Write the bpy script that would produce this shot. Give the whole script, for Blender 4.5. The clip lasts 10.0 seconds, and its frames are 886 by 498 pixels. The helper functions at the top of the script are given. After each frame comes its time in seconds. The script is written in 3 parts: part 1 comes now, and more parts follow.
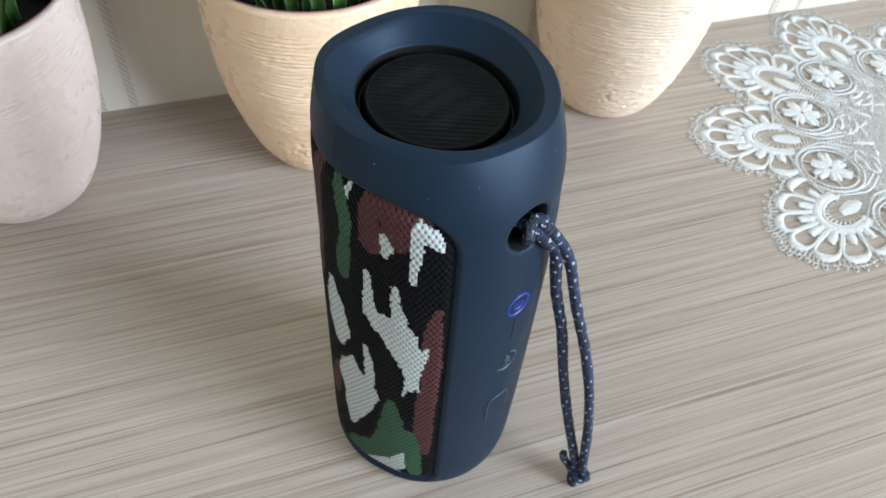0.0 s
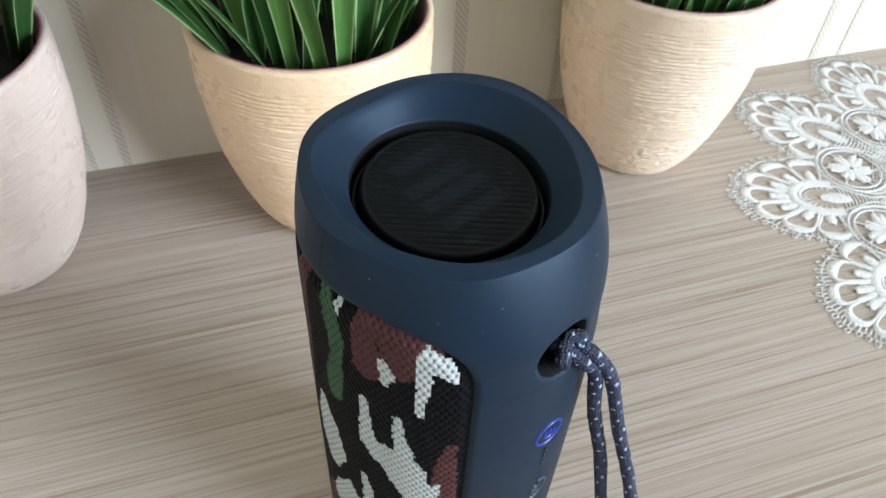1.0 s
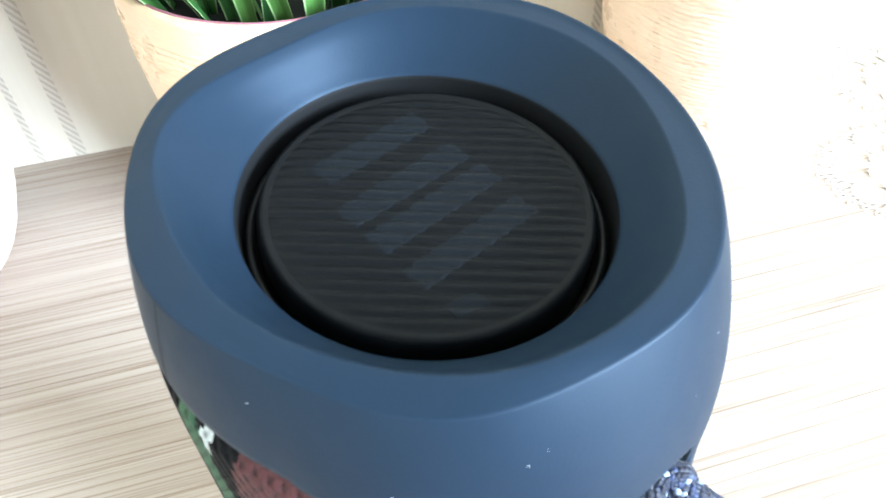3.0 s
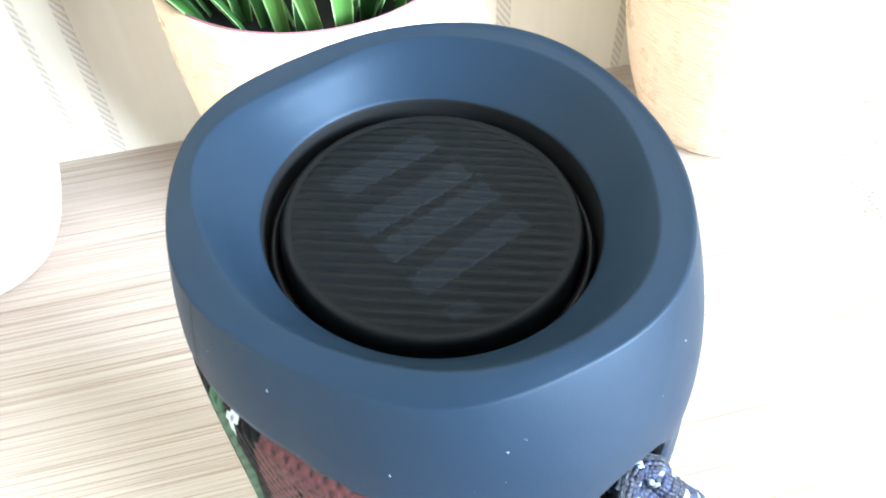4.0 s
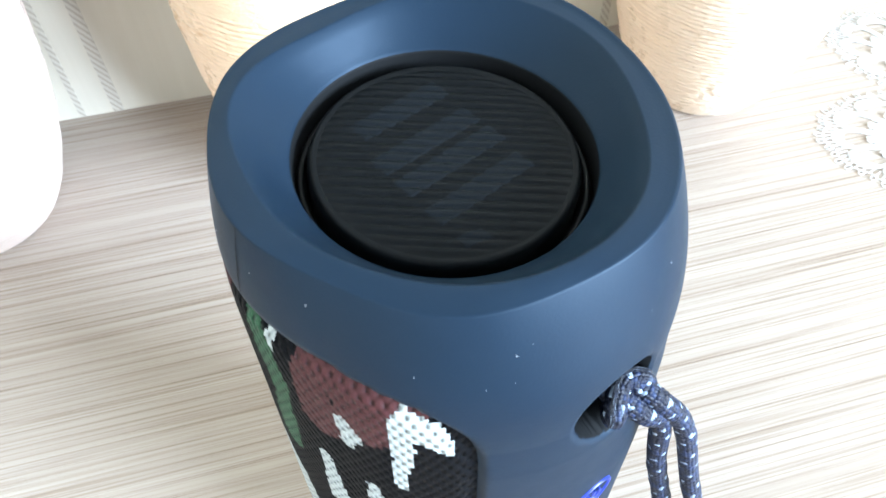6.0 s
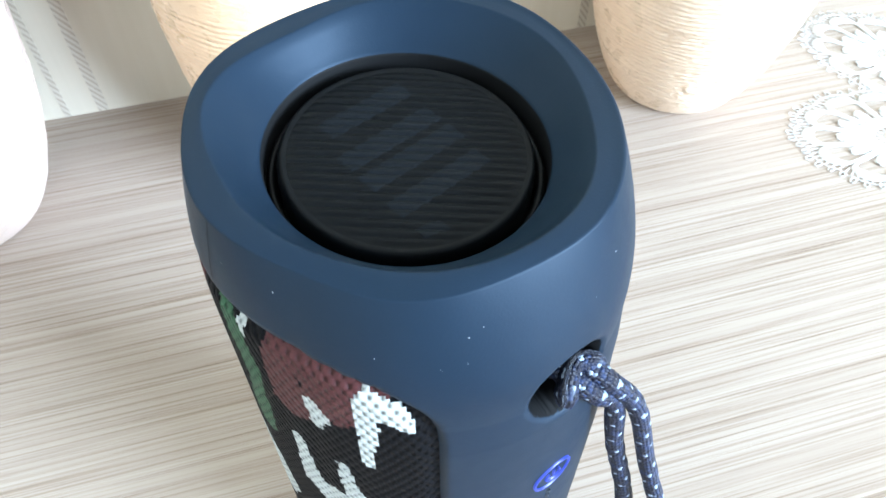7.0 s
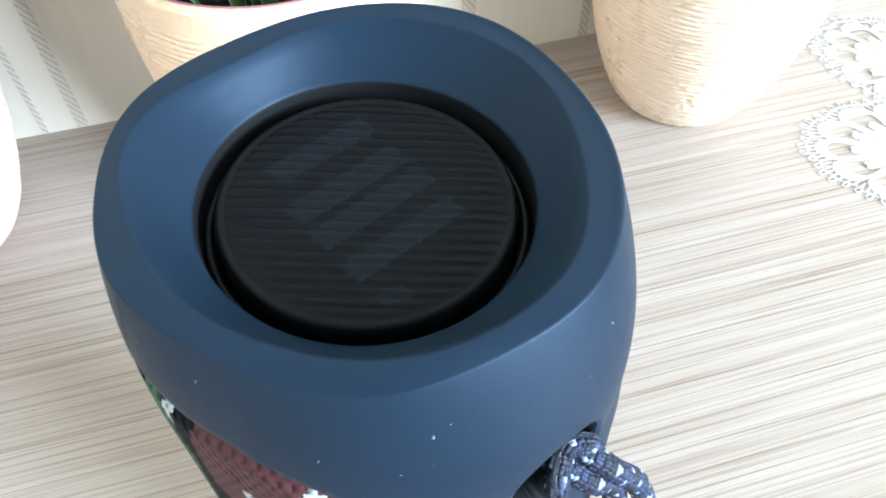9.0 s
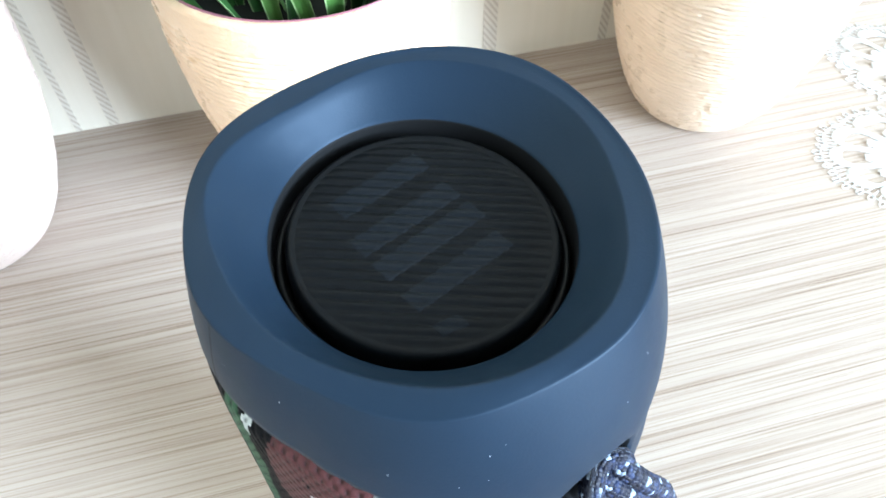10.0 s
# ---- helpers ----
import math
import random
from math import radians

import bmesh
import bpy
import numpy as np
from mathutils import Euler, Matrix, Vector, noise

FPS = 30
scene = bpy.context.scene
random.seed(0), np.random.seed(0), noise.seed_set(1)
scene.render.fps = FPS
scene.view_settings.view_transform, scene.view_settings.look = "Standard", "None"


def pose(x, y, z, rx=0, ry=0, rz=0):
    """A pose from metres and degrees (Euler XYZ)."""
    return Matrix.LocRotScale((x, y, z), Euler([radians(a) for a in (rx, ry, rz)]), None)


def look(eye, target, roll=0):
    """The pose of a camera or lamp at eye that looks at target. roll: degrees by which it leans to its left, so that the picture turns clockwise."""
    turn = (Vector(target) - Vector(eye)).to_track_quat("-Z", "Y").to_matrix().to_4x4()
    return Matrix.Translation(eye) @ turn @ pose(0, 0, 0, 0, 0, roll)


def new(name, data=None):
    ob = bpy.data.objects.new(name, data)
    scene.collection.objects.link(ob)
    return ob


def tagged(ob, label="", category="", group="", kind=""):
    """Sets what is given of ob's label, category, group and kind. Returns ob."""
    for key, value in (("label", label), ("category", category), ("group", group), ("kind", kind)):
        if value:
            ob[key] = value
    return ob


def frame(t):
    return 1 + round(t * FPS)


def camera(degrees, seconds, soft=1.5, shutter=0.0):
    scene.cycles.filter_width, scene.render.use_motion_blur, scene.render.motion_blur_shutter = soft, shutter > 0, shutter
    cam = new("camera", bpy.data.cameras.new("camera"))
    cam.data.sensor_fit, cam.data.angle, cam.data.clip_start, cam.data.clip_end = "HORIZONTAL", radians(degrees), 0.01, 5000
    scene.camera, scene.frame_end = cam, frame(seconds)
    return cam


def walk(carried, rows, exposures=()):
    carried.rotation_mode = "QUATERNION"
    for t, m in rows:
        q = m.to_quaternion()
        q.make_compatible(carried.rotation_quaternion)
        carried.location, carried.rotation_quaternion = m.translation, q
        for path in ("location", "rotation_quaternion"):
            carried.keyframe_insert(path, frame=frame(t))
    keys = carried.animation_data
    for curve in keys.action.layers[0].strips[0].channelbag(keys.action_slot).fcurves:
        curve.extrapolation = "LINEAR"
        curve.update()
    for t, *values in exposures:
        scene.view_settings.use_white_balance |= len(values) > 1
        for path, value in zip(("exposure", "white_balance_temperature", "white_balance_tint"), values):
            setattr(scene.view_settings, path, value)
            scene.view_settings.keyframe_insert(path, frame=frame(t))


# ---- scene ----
# camera and path
cam = camera(62.4, 10.0)


def row(t, x, y, z, yaw, pitch, roll):
    # yaw to the left of +y, pitch up, roll as look() takes it (degrees)
    eye = Vector((x, y, z))
    a, p = radians(yaw), radians(pitch)
    ahead = Vector((-math.sin(a) * math.cos(p), math.cos(a) * math.cos(p), math.sin(p)))
    return t, look(eye, eye + ahead, roll)


PATH = [
    (0, -0.0148, -0.1641, 0.2949, -6.90, -48.85, 4.91),
    (0.2, -0.0097, -0.1585, 0.2935, -8.27, -46.46, 5.51),
    (0.5, -0.0072, -0.1430, 0.2880, -7.17, -45.67, 4.09),
    (0.7, -0.0093, -0.1342, 0.2839, -6.06, -45.62, 3.68),
    (1, -0.0109, -0.1239, 0.2797, -4.62, -46.30, 3.30),
    (1.2, -0.0130, -0.1137, 0.2711, -3.90, -46.78, 3.05),
    (1.5, -0.0128, -0.0994, 0.2542, -3.44, -47.82, 2.82),
    (1.7, -0.0126, -0.0889, 0.2493, -3.01, -47.92, 2.72),
    (2, -0.0074, -0.0807, 0.2451, -1.77, -47.84, 1.56),
    (2.2, -0.0033, -0.0752, 0.2384, -1.31, -47.95, 0.96),
    (3.3, 0.0010, -0.0629, 0.2314, -0.27, -48.19, -1.31),
    (3.5, 0.0015, -0.0632, 0.2319, 0.50, -48.22, -1.87),
    (4, 0.0043, -0.0690, 0.2405, 2.61, -48.49, -1.94),
    (4.5, 0.0012, -0.0687, 0.2537, 1.60, -49.18, -1.01),
    (5, 0.0026, -0.0732, 0.2465, 1.55, -50.09, -0.38),
    (5.5, 0.0023, -0.0759, 0.2465, 1.41, -51.20, -0.63),
    (5.7, 0.0005, -0.0772, 0.2453, 1.26, -51.29, -0.73),
    (6.8, 0.0042, -0.0845, 0.2499, 0.11, -50.94, -1.05),
    (7, 0.0052, -0.0848, 0.2506, -0.24, -51.33, -0.26),
    (7.5, 0.0038, -0.0807, 0.2536, -0.57, -50.77, 0.37),
    (8, -0.0014, -0.0790, 0.2448, -0.66, -50.40, -0.14),
    (8.5, 0.0074, -0.0711, 0.2435, -0.34, -50.82, -0.78),
    (9, 0.0105, -0.0676, 0.2423, 0.40, -51.03, -1.06),
    (9.5, 0.0110, -0.0668, 0.2420, 1.42, -51.26, -1.55),
    (10, 0.0044, -0.0687, 0.2540, 1.40, -52.07, -1.06),
]
cam.data.dof.use_dof = True
cam.data.dof.focus_distance = 0.152
cam.data.dof.aperture_fstop = 50
walk(cam, [row(*r) for r in PATH], exposures=[(0.0, -0.78, 6800, 13), (0.5, -0.81, 6850, 13), (1.0, -0.70, 7000, 13), (1.5, -0.39, 6500, 12), (2.0, -0.04, 6250, 10), (2.2, 0.18, 6200, 10), (3.3, 0.97, 6550, 10), (3.9, 1.12, 6550, 10), (4.5, 1.03, 6500, 10), (5.0, 0.56, 6350, 10), (5.5, 0.54, 6300, 10), (7.0, 0.34, 6250, 10), (8.5, 0.28, 6300, 10), (10.0, 0.42, 6300, 10)])

# ---------------------------------------------------------------- light
world = bpy.data.worlds.new("sky")
scene.world = world
world.use_nodes = True
wn = world.node_tree
sky = wn.nodes.new("ShaderNodeTexSky")
sky.sky_type = "NISHITA"
sky.sun_disc = False
sky.sun_elevation, sky.sun_rotation = radians(38), radians(120)
wn.nodes["Background"].inputs["Strength"].default_value = 0.1
wn.links.new(sky.outputs[0], wn.nodes["Background"].inputs["Color"])

WALL_TURN = 15.2                      # degrees by which the rear wall is turned
WALL_AT = Vector((-0.1696, 0.2093, 0.0))
ALONG = Vector((math.cos(radians(WALL_TURN)), math.sin(radians(WALL_TURN)), 0))
INTO = Vector((-ALONG.y, ALONG.x, 0))   # from the room into the rear wall


def on_wall(s, d=0.0, z=0.0):
    """Place s metres along the rear wall and d metres in front of it."""
    return WALL_AT + ALONG * s - INTO * d + Vector((0, 0, z))


def lamp(name, size, size_y, power, colour, eye, target):
    data = bpy.data.lights.new(name, "AREA")
    data.shape, data.size, data.size_y, data.energy, data.color = "RECTANGLE", size, size_y, power, colour
    ob = new(name, data)
    ob.matrix_world = look(eye, target)
    return ob


ROOM = {"left": -1.6, "right": 6.4, "front": 10.8, "low": -0.75, "high": 4.4}
lamp("window_daylight", 6.2, 3.4, 5100, (0.65, 0.815, 1.0), on_wall(6.37, 6.9, 2.45), on_wall(0.0, 6.9, 2.45))

# ---------------------------------------------------------------- material helpers


def material(name, colour, rough=0.5, metal=0.0, spec=0.5):
    m = bpy.data.materials.new(name)
    m.use_nodes = True
    b = m.node_tree.nodes["Principled BSDF"]
    b.inputs["Base Color"].default_value = (*colour, 1)
    b.inputs["Roughness"].default_value = rough
    b.inputs["Metallic"].default_value = metal
    b.inputs["Specular IOR Level"].default_value = spec
    return m


class Nodes:
    """Short names for the nodes of one material."""

    def __init__(self, m):
        self.t = m.node_tree
        self.b = self.t.nodes["Principled BSDF"]

    def add(self, kind, **values):
        n = self.t.nodes.new(kind)
        for key, v in values.items():
            n.inputs[key.replace("_", " ")].default_value = v
        return n

    def link(self, a, b):
        self.t.links.new(a, b)

    def coords(self, scale=(1, 1, 1), turn=(0, 0, 0), which="Object"):
        c, m = self.add("ShaderNodeTexCoord"), self.add("ShaderNodeMapping")
        m.inputs["Scale"].default_value, m.inputs["Rotation"].default_value = scale, turn
        self.link(c.outputs[which], m.inputs["Vector"])
        return m.outputs["Vector"]

    def noise(self, vec, scale, detail=4, rough=0.55):
        n = self.add("ShaderNodeTexNoise", Scale=scale, Detail=detail, Roughness=rough)
        self.link(vec, n.inputs["Vector"])
        return n.outputs["Fac"]

    def ramp(self, fac, stops):
        r = self.t.nodes.new("ShaderNodeValToRGB")
        e = r.color_ramp.elements
        while len(e) < len(stops):
            e.new(0.5)
        for k, (p, c) in enumerate(stops):
            e[k].position, e[k].color = p, (*c, 1) if len(c) == 3 else c
        self.link(fac, r.inputs["Fac"])
        return r.outputs["Color"]

    def mix(self, fac, a, b, kind="MIX"):
        n = self.t.nodes.new("ShaderNodeMix")
        n.data_type, n.blend_type = "RGBA", kind
        for v, k in ((fac, 0), (a, 6), (b, 7)):
            if isinstance(v, bpy.types.NodeSocket):
                self.link(v, n.inputs[k])
            else:
                n.inputs[k].default_value = v if k == 0 else (*v, 1)
        return n.outputs[2]

    def bump(self, height, strength, distance):
        n = self.add("ShaderNodeBump", Strength=strength, Distance=distance)
        self.link(height, n.inputs["Height"])
        self.link(n.outputs["Normal"], self.b.inputs["Normal"])
        return n


def grey(v):
    return (v, v, v)

# ---------------------------------------------------------------- materials


def make_plastic():
    m = material("blue_black_rubbered_plastic", (0.0062, 0.0146, 0.0272), 0.48, 0, 0.20)
    m.node_tree.nodes["Principled BSDF"].inputs["Specular Tint"].default_value = (0.62, 0.80, 1.0, 1)
    n = Nodes(m)
    v = n.coords()
    n.link(n.ramp(n.noise(v, 60, 3), [(0.3, (0.0058, 0.0138, 0.0258)), (0.7, (0.0066, 0.0154, 0.0286))]), n.b.inputs["Base Color"])
    n.link(n.ramp(n.noise(v, 240, 3), [(0.2, grey(0.45)), (0.8, grey(0.52))]), n.b.inputs["Roughness"])
    n.bump(n.noise(v, 2600, 2), 0.06, 0.0004)
    return m


def make_knit(name, colour, dark, gloss=0.2):
    """Open knit: staggered dark holes between lumpy stitches."""
    m = material(name, colour, 0.62, 0, gloss)
    n = Nodes(m)
    c = n.add("ShaderNodeTexCoord").outputs["UV"]
    wander = n.noise(c, 0.9, 2)
    xy = n.add("ShaderNodeSeparateXYZ")
    n.link(c, xy.inputs[0])

    def math_node(op, one, two):
        q = n.add("ShaderNodeMath")
        q.operation = op
        for k, value in enumerate((one, two)):
            if isinstance(value, (int, float)):
                q.inputs[k].default_value = value
            else:
                n.link(value, q.inputs[k])
        return q.outputs[0]

    u = math_node("MULTIPLY", xy.outputs[0], 2 * math.pi * 0.92)
    w = math_node("MULTIPLY", xy.outputs[1], 2 * math.pi / 1.77)
    u = math_node("ADD", u, math_node("MULTIPLY", wander, 0.9))
    a = math_node("SINE", math_node("ADD", u, w), 0)
    b = math_node("SINE", math_node("SUBTRACT", u, w), 0)
    field = math_node("MULTIPLY_ADD", math_node("ADD", a, b), 0.25)
    n.t.nodes[-1].inputs[2].default_value = 0.5
    yarn = n.ramp(n.noise(c, 4.0, 3), [(0.3, grey(0.55)), (0.7, grey(1.0))])
    open_part = n.ramp(field, [(0.03, grey(0.26)), (0.26, grey(0.74)), (0.75, grey(1.0))])
    shade = n.mix(1.0, open_part, yarn, "MULTIPLY")
    n.link(n.mix(shade, dark, colour), n.b.inputs["Base Color"])
    n.bump(open_part, 1.0, 0.0007)
    return m


def make_wood():
    m = material("greige_wood_laminate", (0.4, 0.34, 0.28), 0.55, 0, 0.22)
    n = Nodes(m)
    lean = (0, 0, radians(2.5))
    fine = n.noise(n.coords((9, 1900, 1), lean), 1.0, 3, 0.6)
    thin = n.noise(n.coords((5, 900, 1), lean), 1.0, 4, 0.62)
    mid = n.noise(n.coords((2, 170, 1), lean), 1.0, 3, 0.6)
    base = n.ramp(mid, [(0.30, (0.395, 0.325, 0.27)), (0.48, (0.435, 0.367, 0.312)), (0.66, (0.475, 0.41, 0.356))])
    lines = n.ramp(thin, [(0.33, (0.36, 0.27, 0.20)), (0.42, (0.72, 0.65, 0.58)), (0.48, (1, 1, 1)), (0.66, (1, 1, 1)), (0.74, (1.12, 1.12, 1.12))])
    hair = n.ramp(fine, [(0.34, (0.62, 0.55, 0.49)), (0.48, (1, 1, 1))])
    c = n.mix(0.64, base, lines, "MULTIPLY")
    c = n.mix(0.72, c, hair, "MULTIPLY")
    n.link(c, n.b.inputs["Base Color"])
    n.link(n.ramp(thin, [(0.3, grey(0.68)), (0.6, grey(0.58))]), n.b.inputs["Roughness"])
    n.bump(thin, 0.25, 0.0003)
    return m


def make_wall():
    m = material("cream_vinyl_wallpaper", (0.74, 0.68, 0.58), 0.55, 0, 0.3)
    n = Nodes(m)
    grain = n.noise(n.coords((160, 1, 9)), 1.0, 4)
    blot = n.noise(n.coords((22, 1, 5)), 1.0, 3)
    c = n.mix(0.5, n.ramp(grain, [(0.3, (0.60, 0.54, 0.435)), (0.7, (0.66, 0.605, 0.505))]), n.ramp(blot, [(0.3, (0.60, 0.54, 0.435)), (0.7, (0.67, 0.615, 0.515))]))
    n.link(c, n.b.inputs["Base Color"])
    n.bump(grain, 0.15, 0.0004)
    return m


def make_stripe():
    m = material("beige_braided_stripe", (0.5, 0.44, 0.36), 0.5, 0, 0.35)
    n = Nodes(m)
    w = n.add("ShaderNodeTexWave", Scale=150.0, Distortion=1.2, Detail=2.0)
    w.inputs["Detail Scale"].default_value = 6.0
    w.wave_type, w.bands_direction = "BANDS", "DIAGONAL"
    n.link(n.coords((1.4, 0.0, 1.0)), w.inputs["Vector"])
    n.link(n.ramp(w.outputs["Fac"], [(0.22, (0.44, 0.385, 0.31)), (0.5, (0.51, 0.45, 0.37)), (0.78, (0.58, 0.53, 0.45))]), n.b.inputs["Base Color"])
    n.bump(w.outputs["Fac"], 0.15, 0.0003)
    return m


def make_clay(name, low, high):
    m = material(name, high, 0.42, 0, 0.45)
    n = Nodes(m)
    v = n.coords()
    patch = n.noise(v, 26, 4)
    n.link(n.ramp(patch, [(0.3, low), (0.7, high)]), n.b.inputs["Base Color"])
    n.link(n.ramp(n.noise(v, 90, 3), [(0.3, grey(0.22)), (0.7, grey(0.40))]), n.b.inputs["Roughness"])
    grit = n.noise(v, 1100, 3)
    ribs = n.ramp(n.noise(n.coords((170, 170, 640)), 1.0, 3, 0.55), [(0.3, grey(0)), (0.7, grey(1))])
    worn = n.ramp(n.noise(n.coords((1, 1, 1.4)), 34, 3), [(0.30, grey(0.35)), (0.62, grey(1.0))])
    n.bump(n.mix(0.40, n.mix(worn, grey(0.6), ribs), grit), 0.75, 0.0007)
    return m


def make_leaf():
    m = material("green_grass_blade", (0.05, 0.12, 0.04), 0.42, 0, 0.28)
    n = Nodes(m)
    info = n.add("ShaderNodeObjectInfo")
    streak = n.noise(n.coords((7, 40, 1), which="UV"), 1.0, 3)
    tone = n.ramp(info.outputs["Random"], [(0.0, (0.014, 0.055, 0.014)), (0.5, (0.038, 0.120, 0.028)), (1.0, (0.10, 0.22, 0.05))])
    n.link(n.mix(0.5, tone, n.ramp(streak, [(0.3, (0.45, 0.5, 0.45)), (0.7, (1.1, 1.1, 1.0))]), "MULTIPLY"), n.b.inputs["Base Color"])
    uvx = n.add("ShaderNodeSeparateXYZ")
    n.link(n.add("ShaderNodeTexCoord").outputs["UV"], uvx.inputs[0])
    off = n.add("ShaderNodeMath")
    off.operation = "ABSOLUTE"
    n.link(uvx.outputs[0], off.inputs[0])
    margin = n.ramp(off.outputs[0], [(0.80, grey(0)), (0.96, grey(1))])
    body = n.b.inputs["Base Color"].links[0].from_socket
    n.link(n.mix(margin, body, (0.28, 0.40, 0.18)), n.b.inputs["Base Color"])
    n.bump(streak, 0.2, 0.0005)
    return m


def make_cord():
    """Braided navy cord: staggered yarn cells, and white flecks that wind round it."""
    m = material("navy_braided_cord", (0.012, 0.017, 0.045), 0.55, 0, 0.35)
    n = Nodes(m)
    c = n.add("ShaderNodeTexCoord").outputs["UV"]
    ch = n.add("ShaderNodeTexVoronoi", Scale=1.25, Randomness=0.45)
    n.link(c, ch.inputs["Vector"])
    pick = n.ramp(ch.outputs["Color"], [(0.0, (0.004, 0.006, 0.017)), (0.42, (0.013, 0.025, 0.070)), (0.60, (0.006, 0.011, 0.032))])
    n.t.nodes[-1].color_ramp.interpolation = "CONSTANT"
    xy = n.add("ShaderNodeSeparateXYZ")
    n.link(ch.outputs["Position"], xy.inputs[0])

    def wave(across, along):
        turn = n.add("ShaderNodeMath")
        turn.operation = "MULTIPLY"
        n.link(xy.outputs[0], turn.inputs[0])
        turn.inputs[1].default_value = 2 * math.pi * across
        both = n.add("ShaderNodeMath")
        both.operation = "MULTIPLY_ADD"
        n.link(xy.outputs[1], both.inputs[0])
        both.inputs[1].default_value = 2 * math.pi * along
        n.link(turn.outputs[0], both.inputs[2])
        out = n.add("ShaderNodeMath")
        out.operation = "COSINE"
        n.link(both.outputs[0], out.inputs[0])
        return out.outputs[0]

    spot = n.add("ShaderNodeMath")
    spot.operation = "MINIMUM"
    n.link(wave(1 / 6, 0.19), spot.inputs[0])
    n.link(wave(-1 / 4, 0.11), spot.inputs[1])
    fleck = n.ramp(spot.outputs[0], [(0.60, grey(0)), (0.78, grey(1))])
    n.link(n.mix(fleck, pick, (0.27, 0.34, 0.44)), n.b.inputs["Base Color"])
    n.bump(ch.outputs["Distance"], 0.8, 0.0006)
    n.t.nodes[-1].invert = True
    return m


def make_lace():
    m = material("white_lace_thread", (0.80, 0.79, 0.76), 0.75, 0, 0.2)
    n = Nodes(m)
    v = n.coords()
    th = n.noise(v, 900, 4)
    n.link(n.ramp(th, [(0.3, (0.60, 0.60, 0.59)), (0.65, (0.76, 0.76, 0.745))]), n.b.inputs["Base Color"])
    n.bump(th, 0.8, 0.0009)
    return m


PLASTIC = make_plastic()
BLACK_KNIT = make_knit("black_knit", (0.0036, 0.0041, 0.0054), (0.0008, 0.0008, 0.0011), 0.06)
MAROON_KNIT = make_knit("maroon_knit", (0.074, 0.021, 0.022), (0.012, 0.004, 0.004))
GREEN_KNIT = make_knit("green_knit", (0.030, 0.098, 0.050), (0.003, 0.006, 0.004))
WHITE_KNIT = make_knit("pale_grey_knit", (0.50, 0.54, 0.53), (0.08, 0.09, 0.09))
# black for recess faces, their shade put into the colour, and for the seam
BLACK = material("black_rubber", (0.004, 0.0045, 0.005), 0.7, 0, 0.15)
RUBBER = material("glossy_black_rubber", (0.003, 0.0036, 0.0044), 0.5, 0, 0.18)
WOOD, WALLPAPER, STRIPE, CLAY, LEAF, CORD, LACE = make_wood(), make_wall(), make_stripe(), make_clay("ribbed_ceramic_peach_tone", (0.68, 0.465, 0.295), (0.74, 0.535, 0.365)), make_leaf(), make_cord(), make_lace()
# the same ribbed ceramic, toned paler and pinker, then towards cream
PALE_CLAY = make_clay("ribbed_ceramic_pale_pink_tone", (0.68, 0.535, 0.465), (0.73, 0.60, 0.53))
CREAM_CLAY = make_clay("ribbed_ceramic_cream_tone", (0.635, 0.485, 0.355), (0.695, 0.545, 0.415))
GLAZE = material("plum_inner_glaze", (0.30, 0.11, 0.14), 0.35)
SOIL = material("dark_foam_soil", (0.012, 0.012, 0.010), 0.9)
# dark taupe for walls out of view, set low to cut fill light
PAINT = material("dark_taupe_room_paint", (0.13, 0.127, 0.12), 0.7)
# tone of the unseen left wall, set by how much light it returns
SIDE_PAINT = material("cream_bounce_wall", (0.42, 0.385, 0.325), 0.7)
# dark tone for the unseen ceiling, so little light bounces down
CEILING_PAINT = material("dark_ceiling_paint", (0.20, 0.20, 0.195), 0.8)
FLOORING = material("brown_floor", (0.25, 0.18, 0.13), 0.5)
LED = material("blue_led_glow", (0.008, 0.014, 0.16), 0.4)
LED.node_tree.nodes["Principled BSDF"].inputs["Emission Color"].default_value = (0.05, 0.17, 1.0, 1)
LED.node_tree.nodes["Principled BSDF"].inputs["Emission Strength"].default_value = 0.24
ICON = material("embossed_icon_plastic", (0.026, 0.036, 0.050), 0.45)

# ---------------------------------------------------------------- mesh helpers


def mesh_object(name, verts, faces, mats, parent=None, smooth=True, label="", ids=None, uv=None):
    me = bpy.data.meshes.new(name)
    me.from_pydata([tuple(v) for v in verts], [], faces)
    for m in mats if isinstance(mats, (list, tuple)) else [mats]:
        me.materials.append(m)
    if ids is not None:
        me.polygons.foreach_set("material_index", ids)
    if smooth:
        me.polygons.foreach_set("use_smooth", [True] * len(me.polygons))
    if uv is not None:
        layer = me.uv_layers.new(name="UVMap")
        idx = np.empty(len(me.loops), dtype=np.int32)
        me.loops.foreach_get("vertex_index", idx)
        layer.data.foreach_set("uv", np.asarray(uv, dtype=np.float32)[idx].ravel())
    me.update()
    ob = new(name, me)
    if parent is not None:
        ob.parent = parent
    if label:
        ob["label"] = label
    return ob


def box(name, size, centre, mat, parent=None, bevel=0.0, label=""):
    bm = bmesh.new()
    bmesh.ops.create_cube(bm, size=1)
    bmesh.ops.scale(bm, vec=size, verts=bm.verts)
    if bevel:
        bmesh.ops.bevel(bm, geom=bm.edges[:], offset=bevel, segments=2, affect="EDGES")
    bmesh.ops.translate(bm, vec=centre, verts=bm.verts)
    me = bpy.data.meshes.new(name)
    bm.to_mesh(me)
    bm.free()
    me.materials.append(mat)
    ob = new(name, me)
    if parent is not None:
        ob.parent = parent
    if label:
        ob["label"] = label
    return ob


